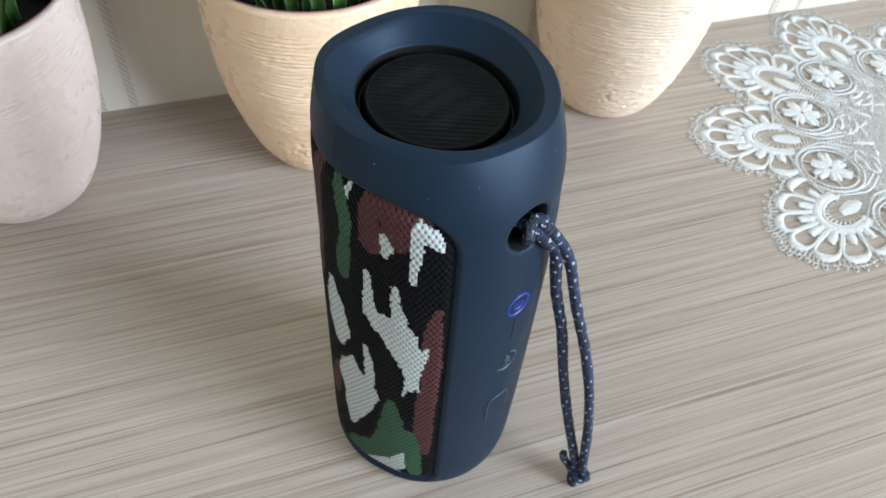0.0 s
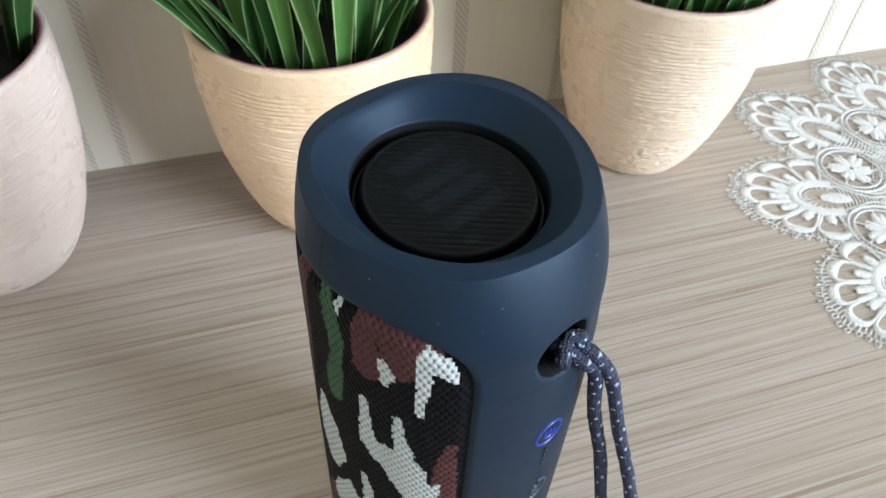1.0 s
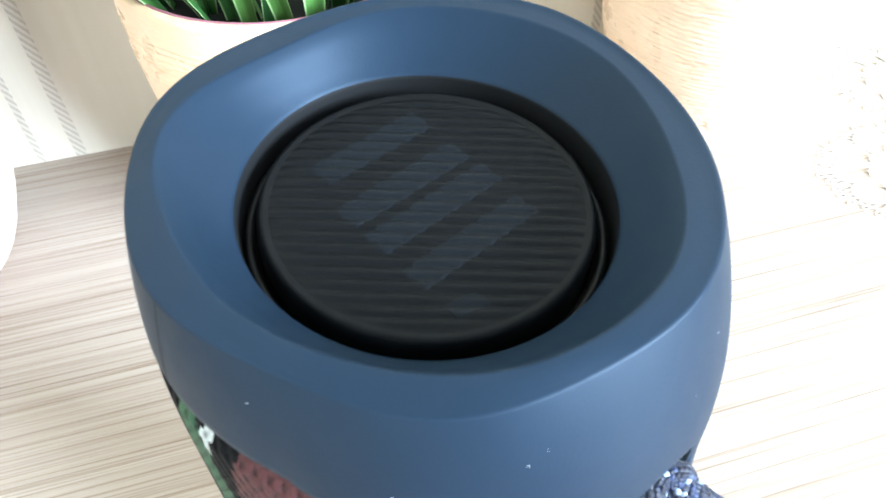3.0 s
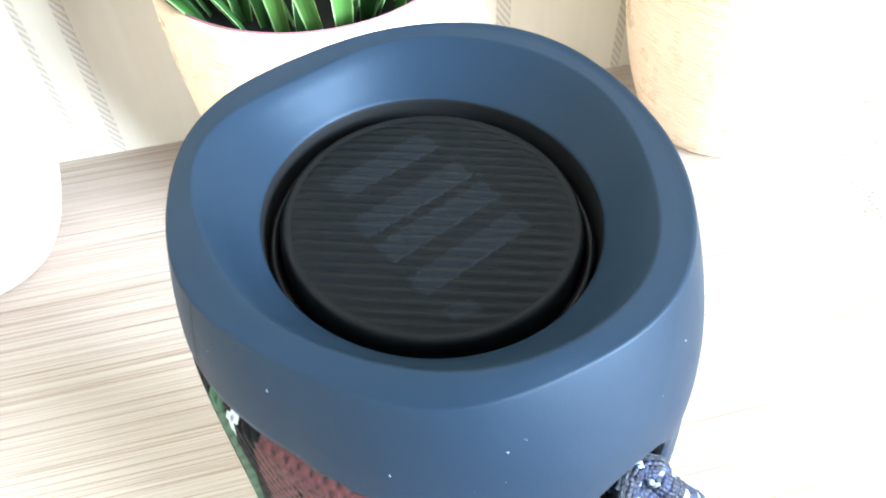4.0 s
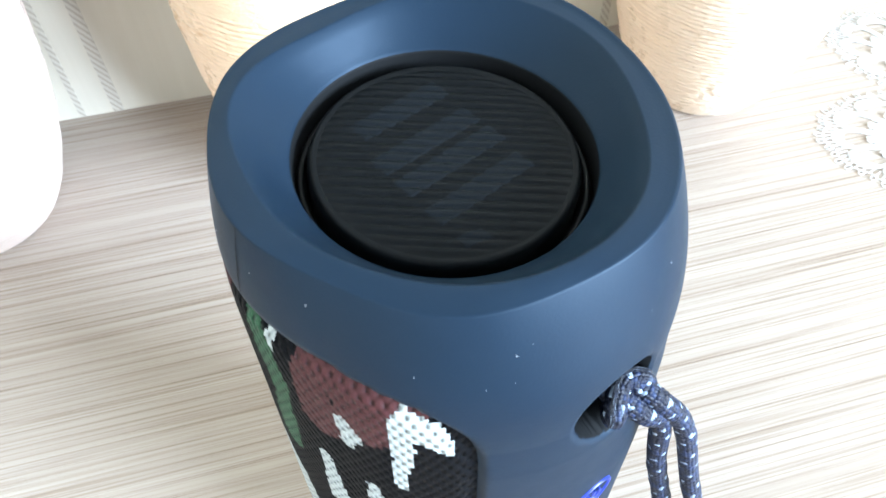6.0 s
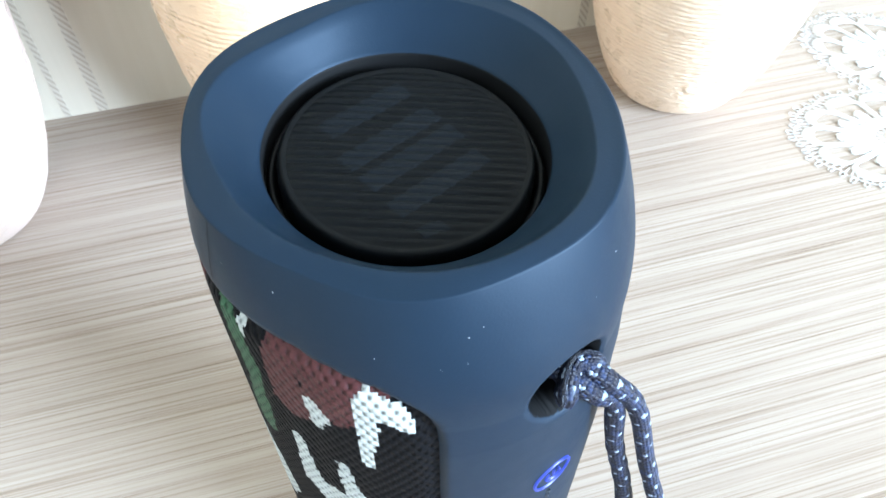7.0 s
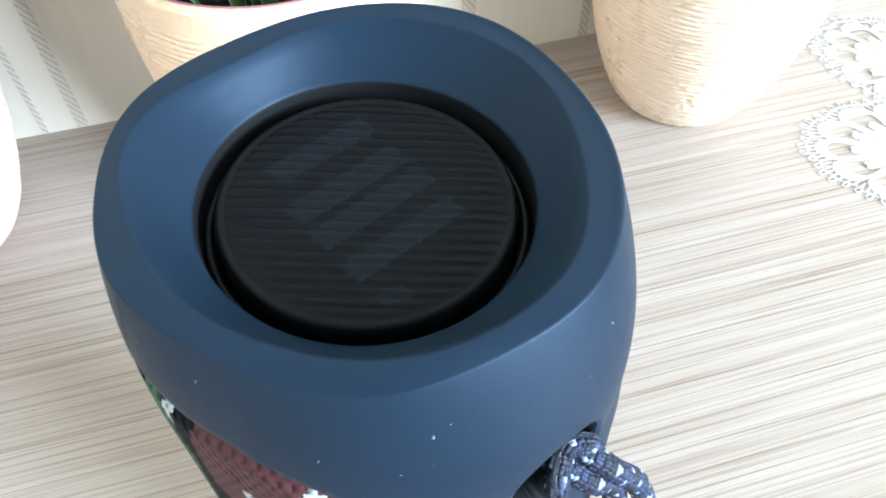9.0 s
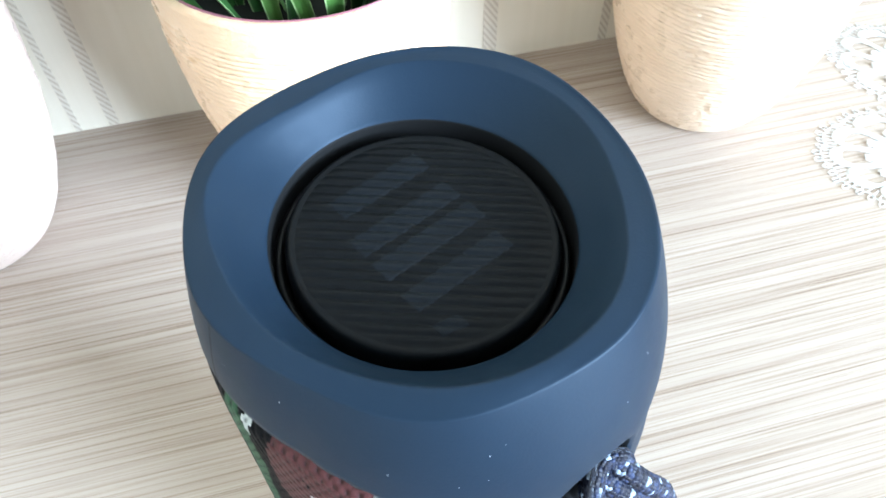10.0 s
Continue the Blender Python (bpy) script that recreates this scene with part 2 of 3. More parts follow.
def grid_faces(rows, cols, wrap):
    f = []
    for i in range(rows - 1):
        for j in range(cols if wrap else cols - 1):
            k = (j + 1) % cols
            f.append((i * cols + j, i * cols + k, (i + 1) * cols + k, (i + 1) * cols + j))
    return f


def lathe(name, profile, mat, parent=None, seg=96, label="", wobble=None):
    """A turned form from (radius, height) pairs; wobble(angle, k) adds to the radius."""
    v = []
    for k, (r, z) in enumerate(profile):
        for j in range(seg):
            a = 2 * math.pi * j / seg
            rr = r + (wobble(a, k) if wobble else 0)
            v.append((rr * math.cos(a), rr * math.sin(a), z))
    return mesh_object(name, v, grid_faces(len(profile), seg, True), mat, parent, True, label)


def smooth_path(pts, n):
    """n places along a Catmull-Rom curve through pts."""
    p = [Vector(q) for q in pts]
    p = [p[0] * 2 - p[1], *p, p[-1] * 2 - p[-2]]
    out = []
    spans = len(p) - 3
    for i in range(n):
        u = i / (n - 1) * spans
        k = min(int(u), spans - 1)
        t = u - k
        a, b, c, d = p[k:k + 4]
        out.append(0.5 * (2 * b + (c - a) * t + (2 * a - 5 * b + 4 * c - d) * t * t + (3 * b - a - 3 * c + d) * t ** 3))
    return out


def tube(name, pts, radius, mat, parent=None, seg=14, steps=90, uv_scale=(12, 1250), label="", lumps=0.0):
    path = smooth_path(pts, steps)
    v, uv, run = [], [], 0.0
    side = None
    for i, p in enumerate(path):
        d = (path[min(i + 1, steps - 1)] - path[max(i - 1, 0)]).normalized()
        if side is None:
            side = d.orthogonal().normalized()
        side = (side - d * side.dot(d)).normalized()
        other = d.cross(side)
        if i:
            run += (p - path[i - 1]).length
        taper = 0.55 if i in (0, steps - 1) else 1.0
        for j in range(seg):
            a = 2 * math.pi * j / seg
            r = radius * taper * (1 + lumps * math.sin(run * 2400 + 3 * a) * math.sin(run * 2400 - 3 * a))
            v.append(p + side * (r * math.cos(a)) + other * (r * math.sin(a)))
            uv.append((j / seg * uv_scale[0], run * uv_scale[1]))
    f = grid_faces(steps, seg, True)
    f.append(tuple(range(seg))[::-1])
    f.append(tuple(range((steps - 1) * seg, steps * seg)))
    return mesh_object(name, v, f, mat, parent, True, label, uv=uv)


def thing(name, label, category, place=(0, 0, 0), turn=0.0, group="", kind=""):
    ob = new(name)
    ob.empty_display_size = 0.02
    ob.matrix_world = pose(*place, 0, 0, turn)
    return tagged(ob, label, category, group, kind)


# ---------------------------------------------------------------- the room


def place_on_wall(ob):
    ob.matrix_world = Matrix.Translation(WALL_AT) @ pose(0, 0, 0, 0, 0, WALL_TURN)
    return ob


# local axes of the room: x along the rear wall, y into it, z up from the worktop
L, R_, FR, LO, HI, T = ROOM["left"], ROOM["right"], ROOM["front"], ROOM["low"], ROOM["high"], 0.12
wall_rear = place_on_wall(box("wall_rear", (R_ - L, T, HI - LO), ((L + R_) / 2, T / 2, (HI + LO) / 2), WALLPAPER))
tagged(wall_rear, "cream wallpapered wall with braided beige stripes", "wall", kind="structure")
# added wall out of view, acts as a reflector on the left
wall_left = place_on_wall(box("wall_left", (T, FR + 2 * T, HI - LO), (L - T / 2, -FR / 2, (HI + LO) / 2), SIDE_PAINT))
tagged(wall_left, "unseen cream side wall that bounces light from the left", "wall", kind="structure")
# added wall, darkened so the front sides get less bounced light
wall_front = place_on_wall(box("wall_front", (R_ - L, T, HI - LO), ((L + R_) / 2, -FR - T / 2, (HI + LO) / 2), PAINT))
tagged(wall_front, "unseen dark taupe wall behind the camera, cutting front fill", "wall", kind="structure")
# added ceiling out of view, kept dark to cut overhead fill
ceiling = place_on_wall(box("ceiling", (R_ - L + 2 * T, FR + 2 * T, T), ((L + R_) / 2, -FR / 2, HI + T / 2), CEILING_PAINT))
tagged(ceiling, "unseen dark grey flat ceiling that cuts bounce from above", "ceiling", kind="structure")
floor = place_on_wall(box("floor", (R_ - L + 2 * T, FR + 2 * T, T), ((L + R_) / 2, -FR / 2, LO - T / 2), FLOORING))
tagged(floor, "plain brown floor below the worktop", "floor", kind="structure")

# side wall with the window opening: four blocks round the opening
WY0, WY1, WZ0, WZ1 = -10.05, -3.75, 0.7, 4.2
bm = bmesh.new()
for y0, y1, z0, z1 in ((-FR - T, WY0, LO, HI), (WY1, T, LO, HI), (WY0, WY1, LO, WZ0), (WY0, WY1, WZ1, HI)):
    got = bmesh.ops.create_cube(bm, size=1)["verts"]
    bmesh.ops.scale(bm, vec=(T, y1 - y0, z1 - z0), verts=got)
    bmesh.ops.translate(bm, vec=(R_ + T / 2, (y0 + y1) / 2, (z0 + z1) / 2), verts=got)
me = bpy.data.meshes.new("wall_window_side")
bm.to_mesh(me)
bm.free()
me.materials.append(PAINT)
wall_right = tagged(place_on_wall(new("wall_right", me)), "plain taupe wall with a window opening", "wall", kind="structure")

worktop = place_on_wall(box("worktop", (R_ - L, 0.38, 0.03), ((L + R_) / 2, -0.19, -0.015), WOOD, None, 0.0))
tagged(worktop, "greige wood-grain laminate worktop along the wall", "worktop", kind="structure")

# braided stripes of the wallpaper: place along the wall and width
STRIPES = ((-0.0165, 0.003), (0.001, 0.005), (0.2, 0.0075), (0.266, 0.005), (0.4725, 0.0055), (0.4965, 0.0035), (0.5605, 0.0065), (-0.25, 0.005), (-0.19, 0.005))
for s, w in STRIPES:
    ob = box("stripe", (w, 0.0010, HI), (s, 0.0001, HI / 2 + 0.0005), STRIPE, wall_rear)

# ---------------------------------------------------------------- flower pots

POT_H = 0.115
POT_SHAPE = ((0.0, 0.0295), (0.02, 0.0322), (0.06, 0.0352), (0.12, 0.0389), (0.25, 0.0446), (0.40, 0.0493), (0.55, 0.0526), (0.75, 0.0549), (0.93, 0.0557), (1.0, 0.0556))


def pot_radius(u):
    for (u0, r0), (u1, r1) in zip(POT_SHAPE, POT_SHAPE[1:]):
        if u <= u1:
            return r0 + (r1 - r0) * (u - u0) / (u1 - u0)
    return POT_SHAPE[-1][1]


def pot_mesh(seed, relief):
    """Outer wall with fine, uneven turned ribs, a rounded rim and the inside."""
    prof = []
    n = 440
    for k in range(n + 1):
        u = k / n
        prof.append((pot_radius(u) if k else 0.0275, u * POT_H, 1 if 0.03 < u < 0.92 else 0))
    seg = 240
    v = []
    for k, (r, z, ribbed) in enumerate(prof):
        for j in range(seg):
            a = 2 * math.pi * j / seg
            d = 0.0
            if ribbed:
                c = noise.noise((math.cos(a) * 1.6 + seed, math.sin(a) * 1.6, z * 46))
                e = noise.noise((math.cos(a) * 24 + seed, math.sin(a) * 24, z * 420))
                f = noise.noise((math.cos(a) * 8, math.sin(a) * 8 + seed, z * 640))
                deep = 0.35 + 1.1 * max(0.0, c + 0.15)
                h = noise.noise((math.cos(a) * 5 + 3 * seed, math.sin(a) * 5, z * 90))
                i = noise.noise((math.cos(a) * 2.6, math.sin(a) * 2.6 + 2 * seed, z * 380))
                g = 0.75 * (abs(math.sin(z * 1420 + 1.8 * c + 1.3 * h + 0.5 * f)) ** 0.6 - 0.65) + 0.5 * i
                torn = (max(0.0, e + 0.5 * f - 0.20) - 0.8 * max(0.0, -e - 0.4 * f - 0.26)) * 0.0019 * deep
                d = relief * (0.00095 * (0.45 + 0.60 * deep) * g * (0.85 + 0.8 * e) + 0.00022 * deep * (f + e) - torn)
            v.append(((r + d) * math.cos(a), (r + d) * math.sin(a), z))
    for dr, dz in ((-0.0006, 0.0012), (-0.002, 0.0018), (-0.0036, 0.0012)):
        for j in range(seg):
            a = 2 * math.pi * j / seg
            v.append(((0.0556 + dr) * math.cos(a), (0.0556 + dr) * math.sin(a), POT_H + dz))
    f = grid_faces(n + 4, seg, True)
    f.append(tuple(range(seg))[::-1])
    return v, f


def make_pot(place, seed, label, clay, relief):
    pot = thing("flower_pot", label, "flower pot", place, 0, "flower pots along the wall")
    v, f = pot_mesh(seed, relief)
    mesh_object("body", v, f, clay, pot)
    lathe("inner_rim", [(0.0533, POT_H + 0.0017), (0.0531, POT_H + 0.0021), (0.0522, POT_H + 0.0018), (0.0513, POT_H + 0.0008), (0.0505, POT_H - 0.016)], GLAZE, pot, 96, "dark plum glazed inside of the rim")
    lathe("soil", [(0.0506, POT_H - 0.015), (0.03, POT_H - 0.013), (0.0005, POT_H - 0.012)], SOIL, pot, 48, "dark foam filling")
    return pot


def blade_mesh(name, length, width, bend, seed):
    """A long grass blade: folded along its middle, tapering, bending outwards along +x."""
    rnd = random.Random(seed)
    steps = 16
    v, uv = [], []
    twist = rnd.uniform(-0.5, 0.5)
    x = z = 0.0
    ang = rnd.uniform(0.02, 0.10)
    for i in range(steps + 1):
        u = i / steps
        w = width * (0.55 + 0.45 * min(1, u * 4)) * (1 - max(0, (u - 0.45) / 0.55) ** 1.6) + 0.0003
        fold = 0.22 * w
        t = twist * u
        for s in (-1, -0.5, 0, 0.5, 1):
            px, py = fold * abs(s) , s * w / 2
            v.append((x + px * math.cos(ang) - py * math.sin(t) * 0.6, py * math.cos(t), z - px * math.sin(ang)))
            uv.append((s, u * length))
        ang += bend / steps * (0.5 + u)
        x += math.sin(ang) * length / steps
        z += math.cos(ang) * length / steps
    f = grid_faces(steps + 1, 5, False)
    me = bpy.data.meshes.new(name)
    me.from_pydata(v, [], f)
    me.materials.append(LEAF)
    me.polygons.foreach_set("use_smooth", [True] * len(me.polygons))
    layer = me.uv_layers.new(name="UVMap")
    for l in me.loops:
        layer.data[l.index].uv = uv[l.vertex_index]
    return me


BLADES = [blade_mesh("leaf", 0.13 + 0.014 * (k % 6), 0.0088 + 0.0010 * (k % 5), 0.25 + 0.13 * (k % 7), 40 + k) for k in range(14)]


def make_plant(place, seed, count=88, bare=False):
    rnd = random.Random(seed)
    plant = thing("grass_plant", "artificial grass plant with long dark green blades in a pot", "plant", (place[0], place[1], POT_H - 0.014), 0, "plants in the pots")
    for k in range(count):
        ob = new("leaf", BLADES[(k * 5 + seed) % len(BLADES)])
        a = rnd.uniform(0, 2 * math.pi)
        r = 0.042 * math.sqrt(rnd.uniform(0.02, 1))
        lean = 3 + 20 * (r / 0.044) ** 2 * rnd.uniform(0.25, 1.0)
        if bare and math.cos(a) > 0.1 and r > 0.012 and k % 3:
            bpy.data.objects.remove(ob)
            continue
        ob.parent = plant
        turn = math.degrees(a) + rnd.uniform(-70, 70)
        ob.matrix_local = Matrix.Translation((r * math.cos(a), r * math.sin(a), 0)) @ pose(0, 0, 0, 0, 0, turn) @ pose(0, 0, 0, 0, lean, 0)
    return plant


POTS = (((-0.2105, 0.1410, 0), 3, "ceramic flower pot with turned ribs, toned pale pink", PALE_CLAY, 0.35),
        ((-0.0522, 0.1819, 0), 7, "ceramic flower pot with turned ribs against the wall, toned tan", CLAY, 0.9),
        ((0.1300, 0.2330, 0), 12, "ceramic flower pot with turned ribs beside the doily, toned cream", CREAM_CLAY, 1.0))
for place, seed, label, clay, relief in POTS:
    make_pot(place, seed, label, clay, relief)
    make_plant(place, seed, bare=place[0] < -0.2)

# ---------------------------------------------------------------- lace doily


class Ribbons:
    """Raised flat threads and pads of lace, gathered into one mesh."""

    def __init__(self):
        self.v, self.f = [], []

    def strip(self, pts, width, high=0.0011, closed=False):
        n = len(pts)
        base = len(self.v)
        for i, p in enumerate(pts):
            a = pts[(i - 1) % n] if closed or i else pts[0]
            b = pts[(i + 1) % n] if closed or i < n - 1 else pts[-1]
            dx, dy = b[0] - a[0], b[1] - a[1]
            q = math.hypot(dx, dy) or 1
            nx, ny = -dy / q, dx / q
            w = (width(i / max(1, n - 1)) if callable(width) else width) / 2
            for s, z in ((-1, 0.0003), (-0.7, high * 0.8), (0, high), (0.7, high * 0.8), (1, 0.0003)):
                self.v.append((p[0] + nx * w * s, p[1] + ny * w * s, z))
        for i in range(n if closed else n - 1):
            k = (i + 1) % n
            for j in range(4):
                self.f.append((base + i * 5 + j, base + k * 5 + j, base + k * 5 + j + 1, base + i * 5 + j + 1))

    def loop(self, c, rx, ry, turn, width, n=14, high=0.001):
        ct, st = math.cos(turn), math.sin(turn)
        pts = []
        for i in range(n):
            a = 2 * math.pi * i / n
            x, y = rx * math.cos(a), ry * math.sin(a)
            pts.append((c[0] + x * ct - y * st, c[1] + x * st + y * ct))
        self.strip(pts, width, high, True)

    def petal(self, a, b, width, high=0.0016):
        pts = [(a[0] + (b[0] - a[0]) * i / 8, a[1] + (b[1] - a[1]) * i / 8) for i in range(9)]
        self.strip(pts, lambda u: width * (0.25 + 0.75 * math.sin(math.pi * min(1, 0.12 + u * 0.8))), high)

    def done(self, name, parent, label=""):
        return mesh_object(name, self.v, self.f, LACE, parent, True, label)


DOILY = (0.3436, 0.1776, 0.0)
LOBES, FIRST = 10, 176.9


def polar(c, r, deg):
    return (c[0] + r * math.cos(radians(deg)), c[1] + r * math.sin(radians(deg)))


LACE_SCALE, LACE_REACH = 0.86, 1.46      # size of a fan, and its stretch away from the middle


def lace_lobe(parent):
    """One fan-shaped lobe, pointing along +x from the doily's middle."""
    g = Ribbons()
    c = (0.1080, 0.0)
    q = LACE_SCALE

    def at_lobe(r, a):
        x, y = polar((0, 0), r * q, a)
        return (c[0] + x * LACE_REACH, y)

    # solid horseshoe round the open eye, a fringe and a pad inside it
    g.strip([at_lobe(0.0120, a) for a in range(-120, 121, 8)], 0.0021, 0.0009)
    g.strip([at_lobe(0.0152, a) for a in range(-112, 113, 8)], 0.0064, 0.0010)
    for a in range(-112, 113, 16):
        g.strip([at_lobe(0.0110, a), at_lobe(0.0082, a + 3)], 0.0007, 0.0006)
    g.petal((c[0] - 0.0150, 0), (c[0] + 0.0030, 0), 0.0090, 0.0008)
    for i in range(15):
        x = c[0] - 0.010 - 0.0022 * i
        g.strip([(x, -0.011 + 0.0004 * i), (x - 0.0012, 0.0), (x, 0.011 - 0.0004 * i)], 0.0009, 0.0006)
    units = 7
    for k in range(units):
        a = -84 + 28 * k
        # short finger with a knob, standing in a tall open window
        g.petal(at_lobe(0.0172, a), at_lobe(0.0258, a), 0.0062, 0.0009)
        g.petal(at_lobe(0.0238, a), at_lobe(0.0266, a), 0.0052, 0.0012)
        # arch over the window: thin legs and a broad, padded crown
        arch = [at_lobe(0.0182, a - 11.5), at_lobe(0.0240, a - 12.6), at_lobe(0.0300, a - 12.8)]
        arch += [at_lobe(0.0318 + 0.0056 * math.cos(radians(t)), a + 12.4 * math.sin(radians(t))) for t in range(-78, 79, 12)]
        arch += [at_lobe(0.0300, a + 12.8), at_lobe(0.0240, a + 12.6), at_lobe(0.0182, a + 11.5)]
        g.strip(arch, lambda u: 0.0015 + 0.0047 * math.sin(math.pi * u) ** 3, 0.0011)
        # padded post between the windows
        if k < units - 1:
            g.petal(at_lobe(0.0178, a + 14), at_lobe(0.0300, a + 14), 0.0036, 0.0009)
        # fine ladder and thread loops along the outside
        g.strip([at_lobe(0.0402 + 0.0024 * math.cos(radians(t)), a + 14 * math.sin(radians(t))) for t in range(-90, 91, 15)], 0.0006, 0.0006)
        for d in range(-12, 13, 4):
            g.strip([at_lobe(0.0388 - 0.0022 * abs(d) / 12, a + d), at_lobe(0.0428 - 0.0022 * abs(d) / 12, a + d + 1)], 0.0006, 0.0006)
        for d in (-10.5, -3.5, 3.5, 10.5):
            g.loop(at_lobe(0.0450 - 0.0022 * abs(d) / 10, a + d), 0.0021, 0.0012, radians(a + d), 0.0006, 10, 0.0007)
    # bands that run from the fan's foot to the middle
    for side in (-1, 1):
        for off, w in ((0.0, 0.0013), (0.0034, 0.0011)):
            g.strip([tuple(p[:2]) for p in smooth_path([(c[0] - 0.002, side * (0.0125 + off), 0), (c[0] - 0.010, side * (0.0095 + off), 0), (c[0] - 0.020, side * (0.0050 + off), 0), (c[0] - 0.030, side * (0.0020 + off), 0), (c[0] - 0.046, side * (0.0060 + off), 0)], 24)], w, 0.0008)
        for i in range(14):
            u = i / 13
            x = c[0] - 0.004 - 0.030 * u
            y = 0.0118 - 0.0092 * u
            g.strip([(x, side * y), (x - 0.0008, side * (y + 0.0040))], 0.0006, 0.0006)
    return g.done("lobe", parent)


def lace_flower(parent):
    """A flower in its open oval, framed by a ladder band."""
    g = Ribbons()
    c = (0.0870, 0.0)
    for k in range(6):
        a = 60 * k + 15
        for d in (-10, 10):
            g.petal(polar(c, 0.0010, a), polar(c, 0.0136 - 0.0018 * (k % 2), a + d), 0.0060, 0.0011)
        g.strip([polar(c, 0.0110, a), polar(c, 0.0172, a + 4)], 0.0012, 0.0006)
    for rad, w, h in ((0.0172, 0.0011, 0.0009), (0.0205, 0.0014, 0.0009)):
        g.strip([polar(c, rad, a) for a in range(0, 360, 6)], w, h, True)
    for a in range(0, 360, 8):
        g.strip([polar(c, 0.0172, a), polar(c, 0.0205, a + 3)], 0.0006, 0.0006)
    for a in range(-70, 71, 7):
        g.loop(polar(c, 0.0222, a), 0.0014, 0.0009, radians(a), 0.0005, 8, 0.0005)
    return g.done("flower_medallion", parent)


def lace_net(parent):
    """Dense, sheer thread net in the middle."""
    g = Ribbons()
    for k in range(40):
        r = 0.004 + 0.0018 * k
        g.strip([polar((0, 0), r + 0.0006 * math.sin(0.7 * a + k), a) for a in range(0, 360, 4)], 0.0007, 0.0005, True)
    radii = [0.006 + 0.0035 * i for i in range(20)]
    for k in range(150):
        first = 0 if k % 3 == 0 else 6
        g.strip([polar((0, 0), r, 2.4 * k + (2.4 if i % 2 else 0)) for i, r in enumerate(radii) if i >= first], 0.0006, 0.0005)
    # scrolls and small leaves worked on the net
    for k in range(LOBES):
        a = FIRST + 36 * k
        for side in (-1, 1):
            scroll = [polar((0, 0), 0.066 - 0.0016 * i, a + side * (17 - 9 * math.sin(0.33 * i))) for i in range(14)]
            g.strip(scroll, 0.0013, 0.0009)
            for i in (2, 5, 8, 11):
                g.petal(scroll[i], polar((0, 0), 0.064 - 0.0016 * i, a + side * (24 - 9 * math.sin(0.33 * i))), 0.0026, 0.0010)
        g.petal(polar((0, 0), 0.044, a), polar((0, 0), 0.058, a), 0.0040, 0.0010)
    return g.done("net_centre", parent, "fine white thread net")


doily = thing("lace_doily", "round white lace doily with scalloped fans on the worktop", "doily", DOILY)
lobe = lace_lobe(doily)
lobe.matrix_local = pose(0, 0, 0, 0, 0, FIRST)
flower = lace_flower(doily)
flower.matrix_local = pose(0, 0, 0.0004, 0, 0, FIRST + 180 / LOBES)
for k in range(1, LOBES):
    for first, off, lift in ((lobe, 0, 0), (flower, 180 / LOBES, 0.0004)):
        ob = new(first.name.split(".")[0], first.data)
        ob.parent = doily
        ob.matrix_local = pose(0, 0, lift, 0, 0, FIRST + off + 360 / LOBES * k)
lace_net(doily)

# ---------------------------------------------------------------- loudspeaker

TOP_RING_Z, TOP_RING_R = 0.1704, 0.0229
SPINE = 45.0            # azimuth of the spine's middle, from -y towards +x
PROFILE_Z = (0.0, 0.002, 0.006, 0.015, 0.03, 0.05, 0.08, 0.11, 0.13, 0.148)
PROFILE_R = (0.0352, 0.0361, 0.0364, 0.0365, 0.0365, 0.0365, 0.0365, 0.0364, 0.0362, 0.0361)
BULGE_Z = (0.0, 0.01, 0.035, 0.06, 0.12, 0.14, 0.148)
BULGE = (0.0034, 0.0042, 0.0046, 0.0048, 0.0047, 0.0040, 0.00325)
# swells of the end cap's edges: mean radius, then cosine and sine parts (millimetres)
RIDGE_SWELL = (29.04, -0.56, 0.24, -0.22, -0.37, -0.25, 0.92, 0.26, -0.28, -0.16, -0.25, 0.01, 0.26, 0.07, 0.03)
CREASE_SWELL = (32.56, -0.61, 0.33, -0.55, -0.41, -0.25, 0.63, 0.22, -0.35, 0.14, 0.17, 0.22, 0.12, 0.21, -0.05)


def swell(az, parts):
    a = radians(az)
    r = parts[0]
    for k in range(1, len(parts) // 2 + 1):
        r += parts[2 * k - 1] * math.cos(k * a) + parts[2 * k] * math.sin(k * a)
    return r / 1000


def crease_height(az):
    return 0.1763 - 0.0006 * math.cos(radians(az)) + 0.0003 * math.sin(radians(az))


def wrapped(d):
    return (d + 180) % 360 - 180


def side_radius(az, z):
    """Radius of the housing at azimuth az (degrees) and height z."""
    off = abs(wrapped(az - SPINE))
    b = math.cos(radians(off / 72 * 90)) if off < 72 else 0.0
    low = min(z, 0.148)
    r = float(np.interp(low, PROFILE_Z, PROFILE_R) + b * np.interp(low, BULGE_Z, BULGE))
    if z > low:
        u = (z - low) / (crease_height(az) - low)
        r += (swell(az, CREASE_SWELL) + 0.0002 - r) * min(1.0, u) ** 2.3
    return r


def lean(az, z, r):
    """Drop of the sloping end face towards the spine."""
    s = min(1.0, max(0.0, (z - 0.150) / 0.020))
    return -0.0646 * r * math.cos(radians(az - SPINE)) * s * s * (3 - 2 * s)


def at(az, z, lift=0.0, r=None):
    rr = (side_radius(az, z) if r is None else r) + lift
    z += lean(az, z, rr)
    return Vector((rr * math.sin(radians(az)), -rr * math.cos(radians(az)), z))


def smooth_min(vals, k):
    out = vals[0]
    for b in vals[1:]:
        h = max(0.0, k - abs(out - b)) / k
        out = min(out, b) - h * h * k * 0.25
    return out


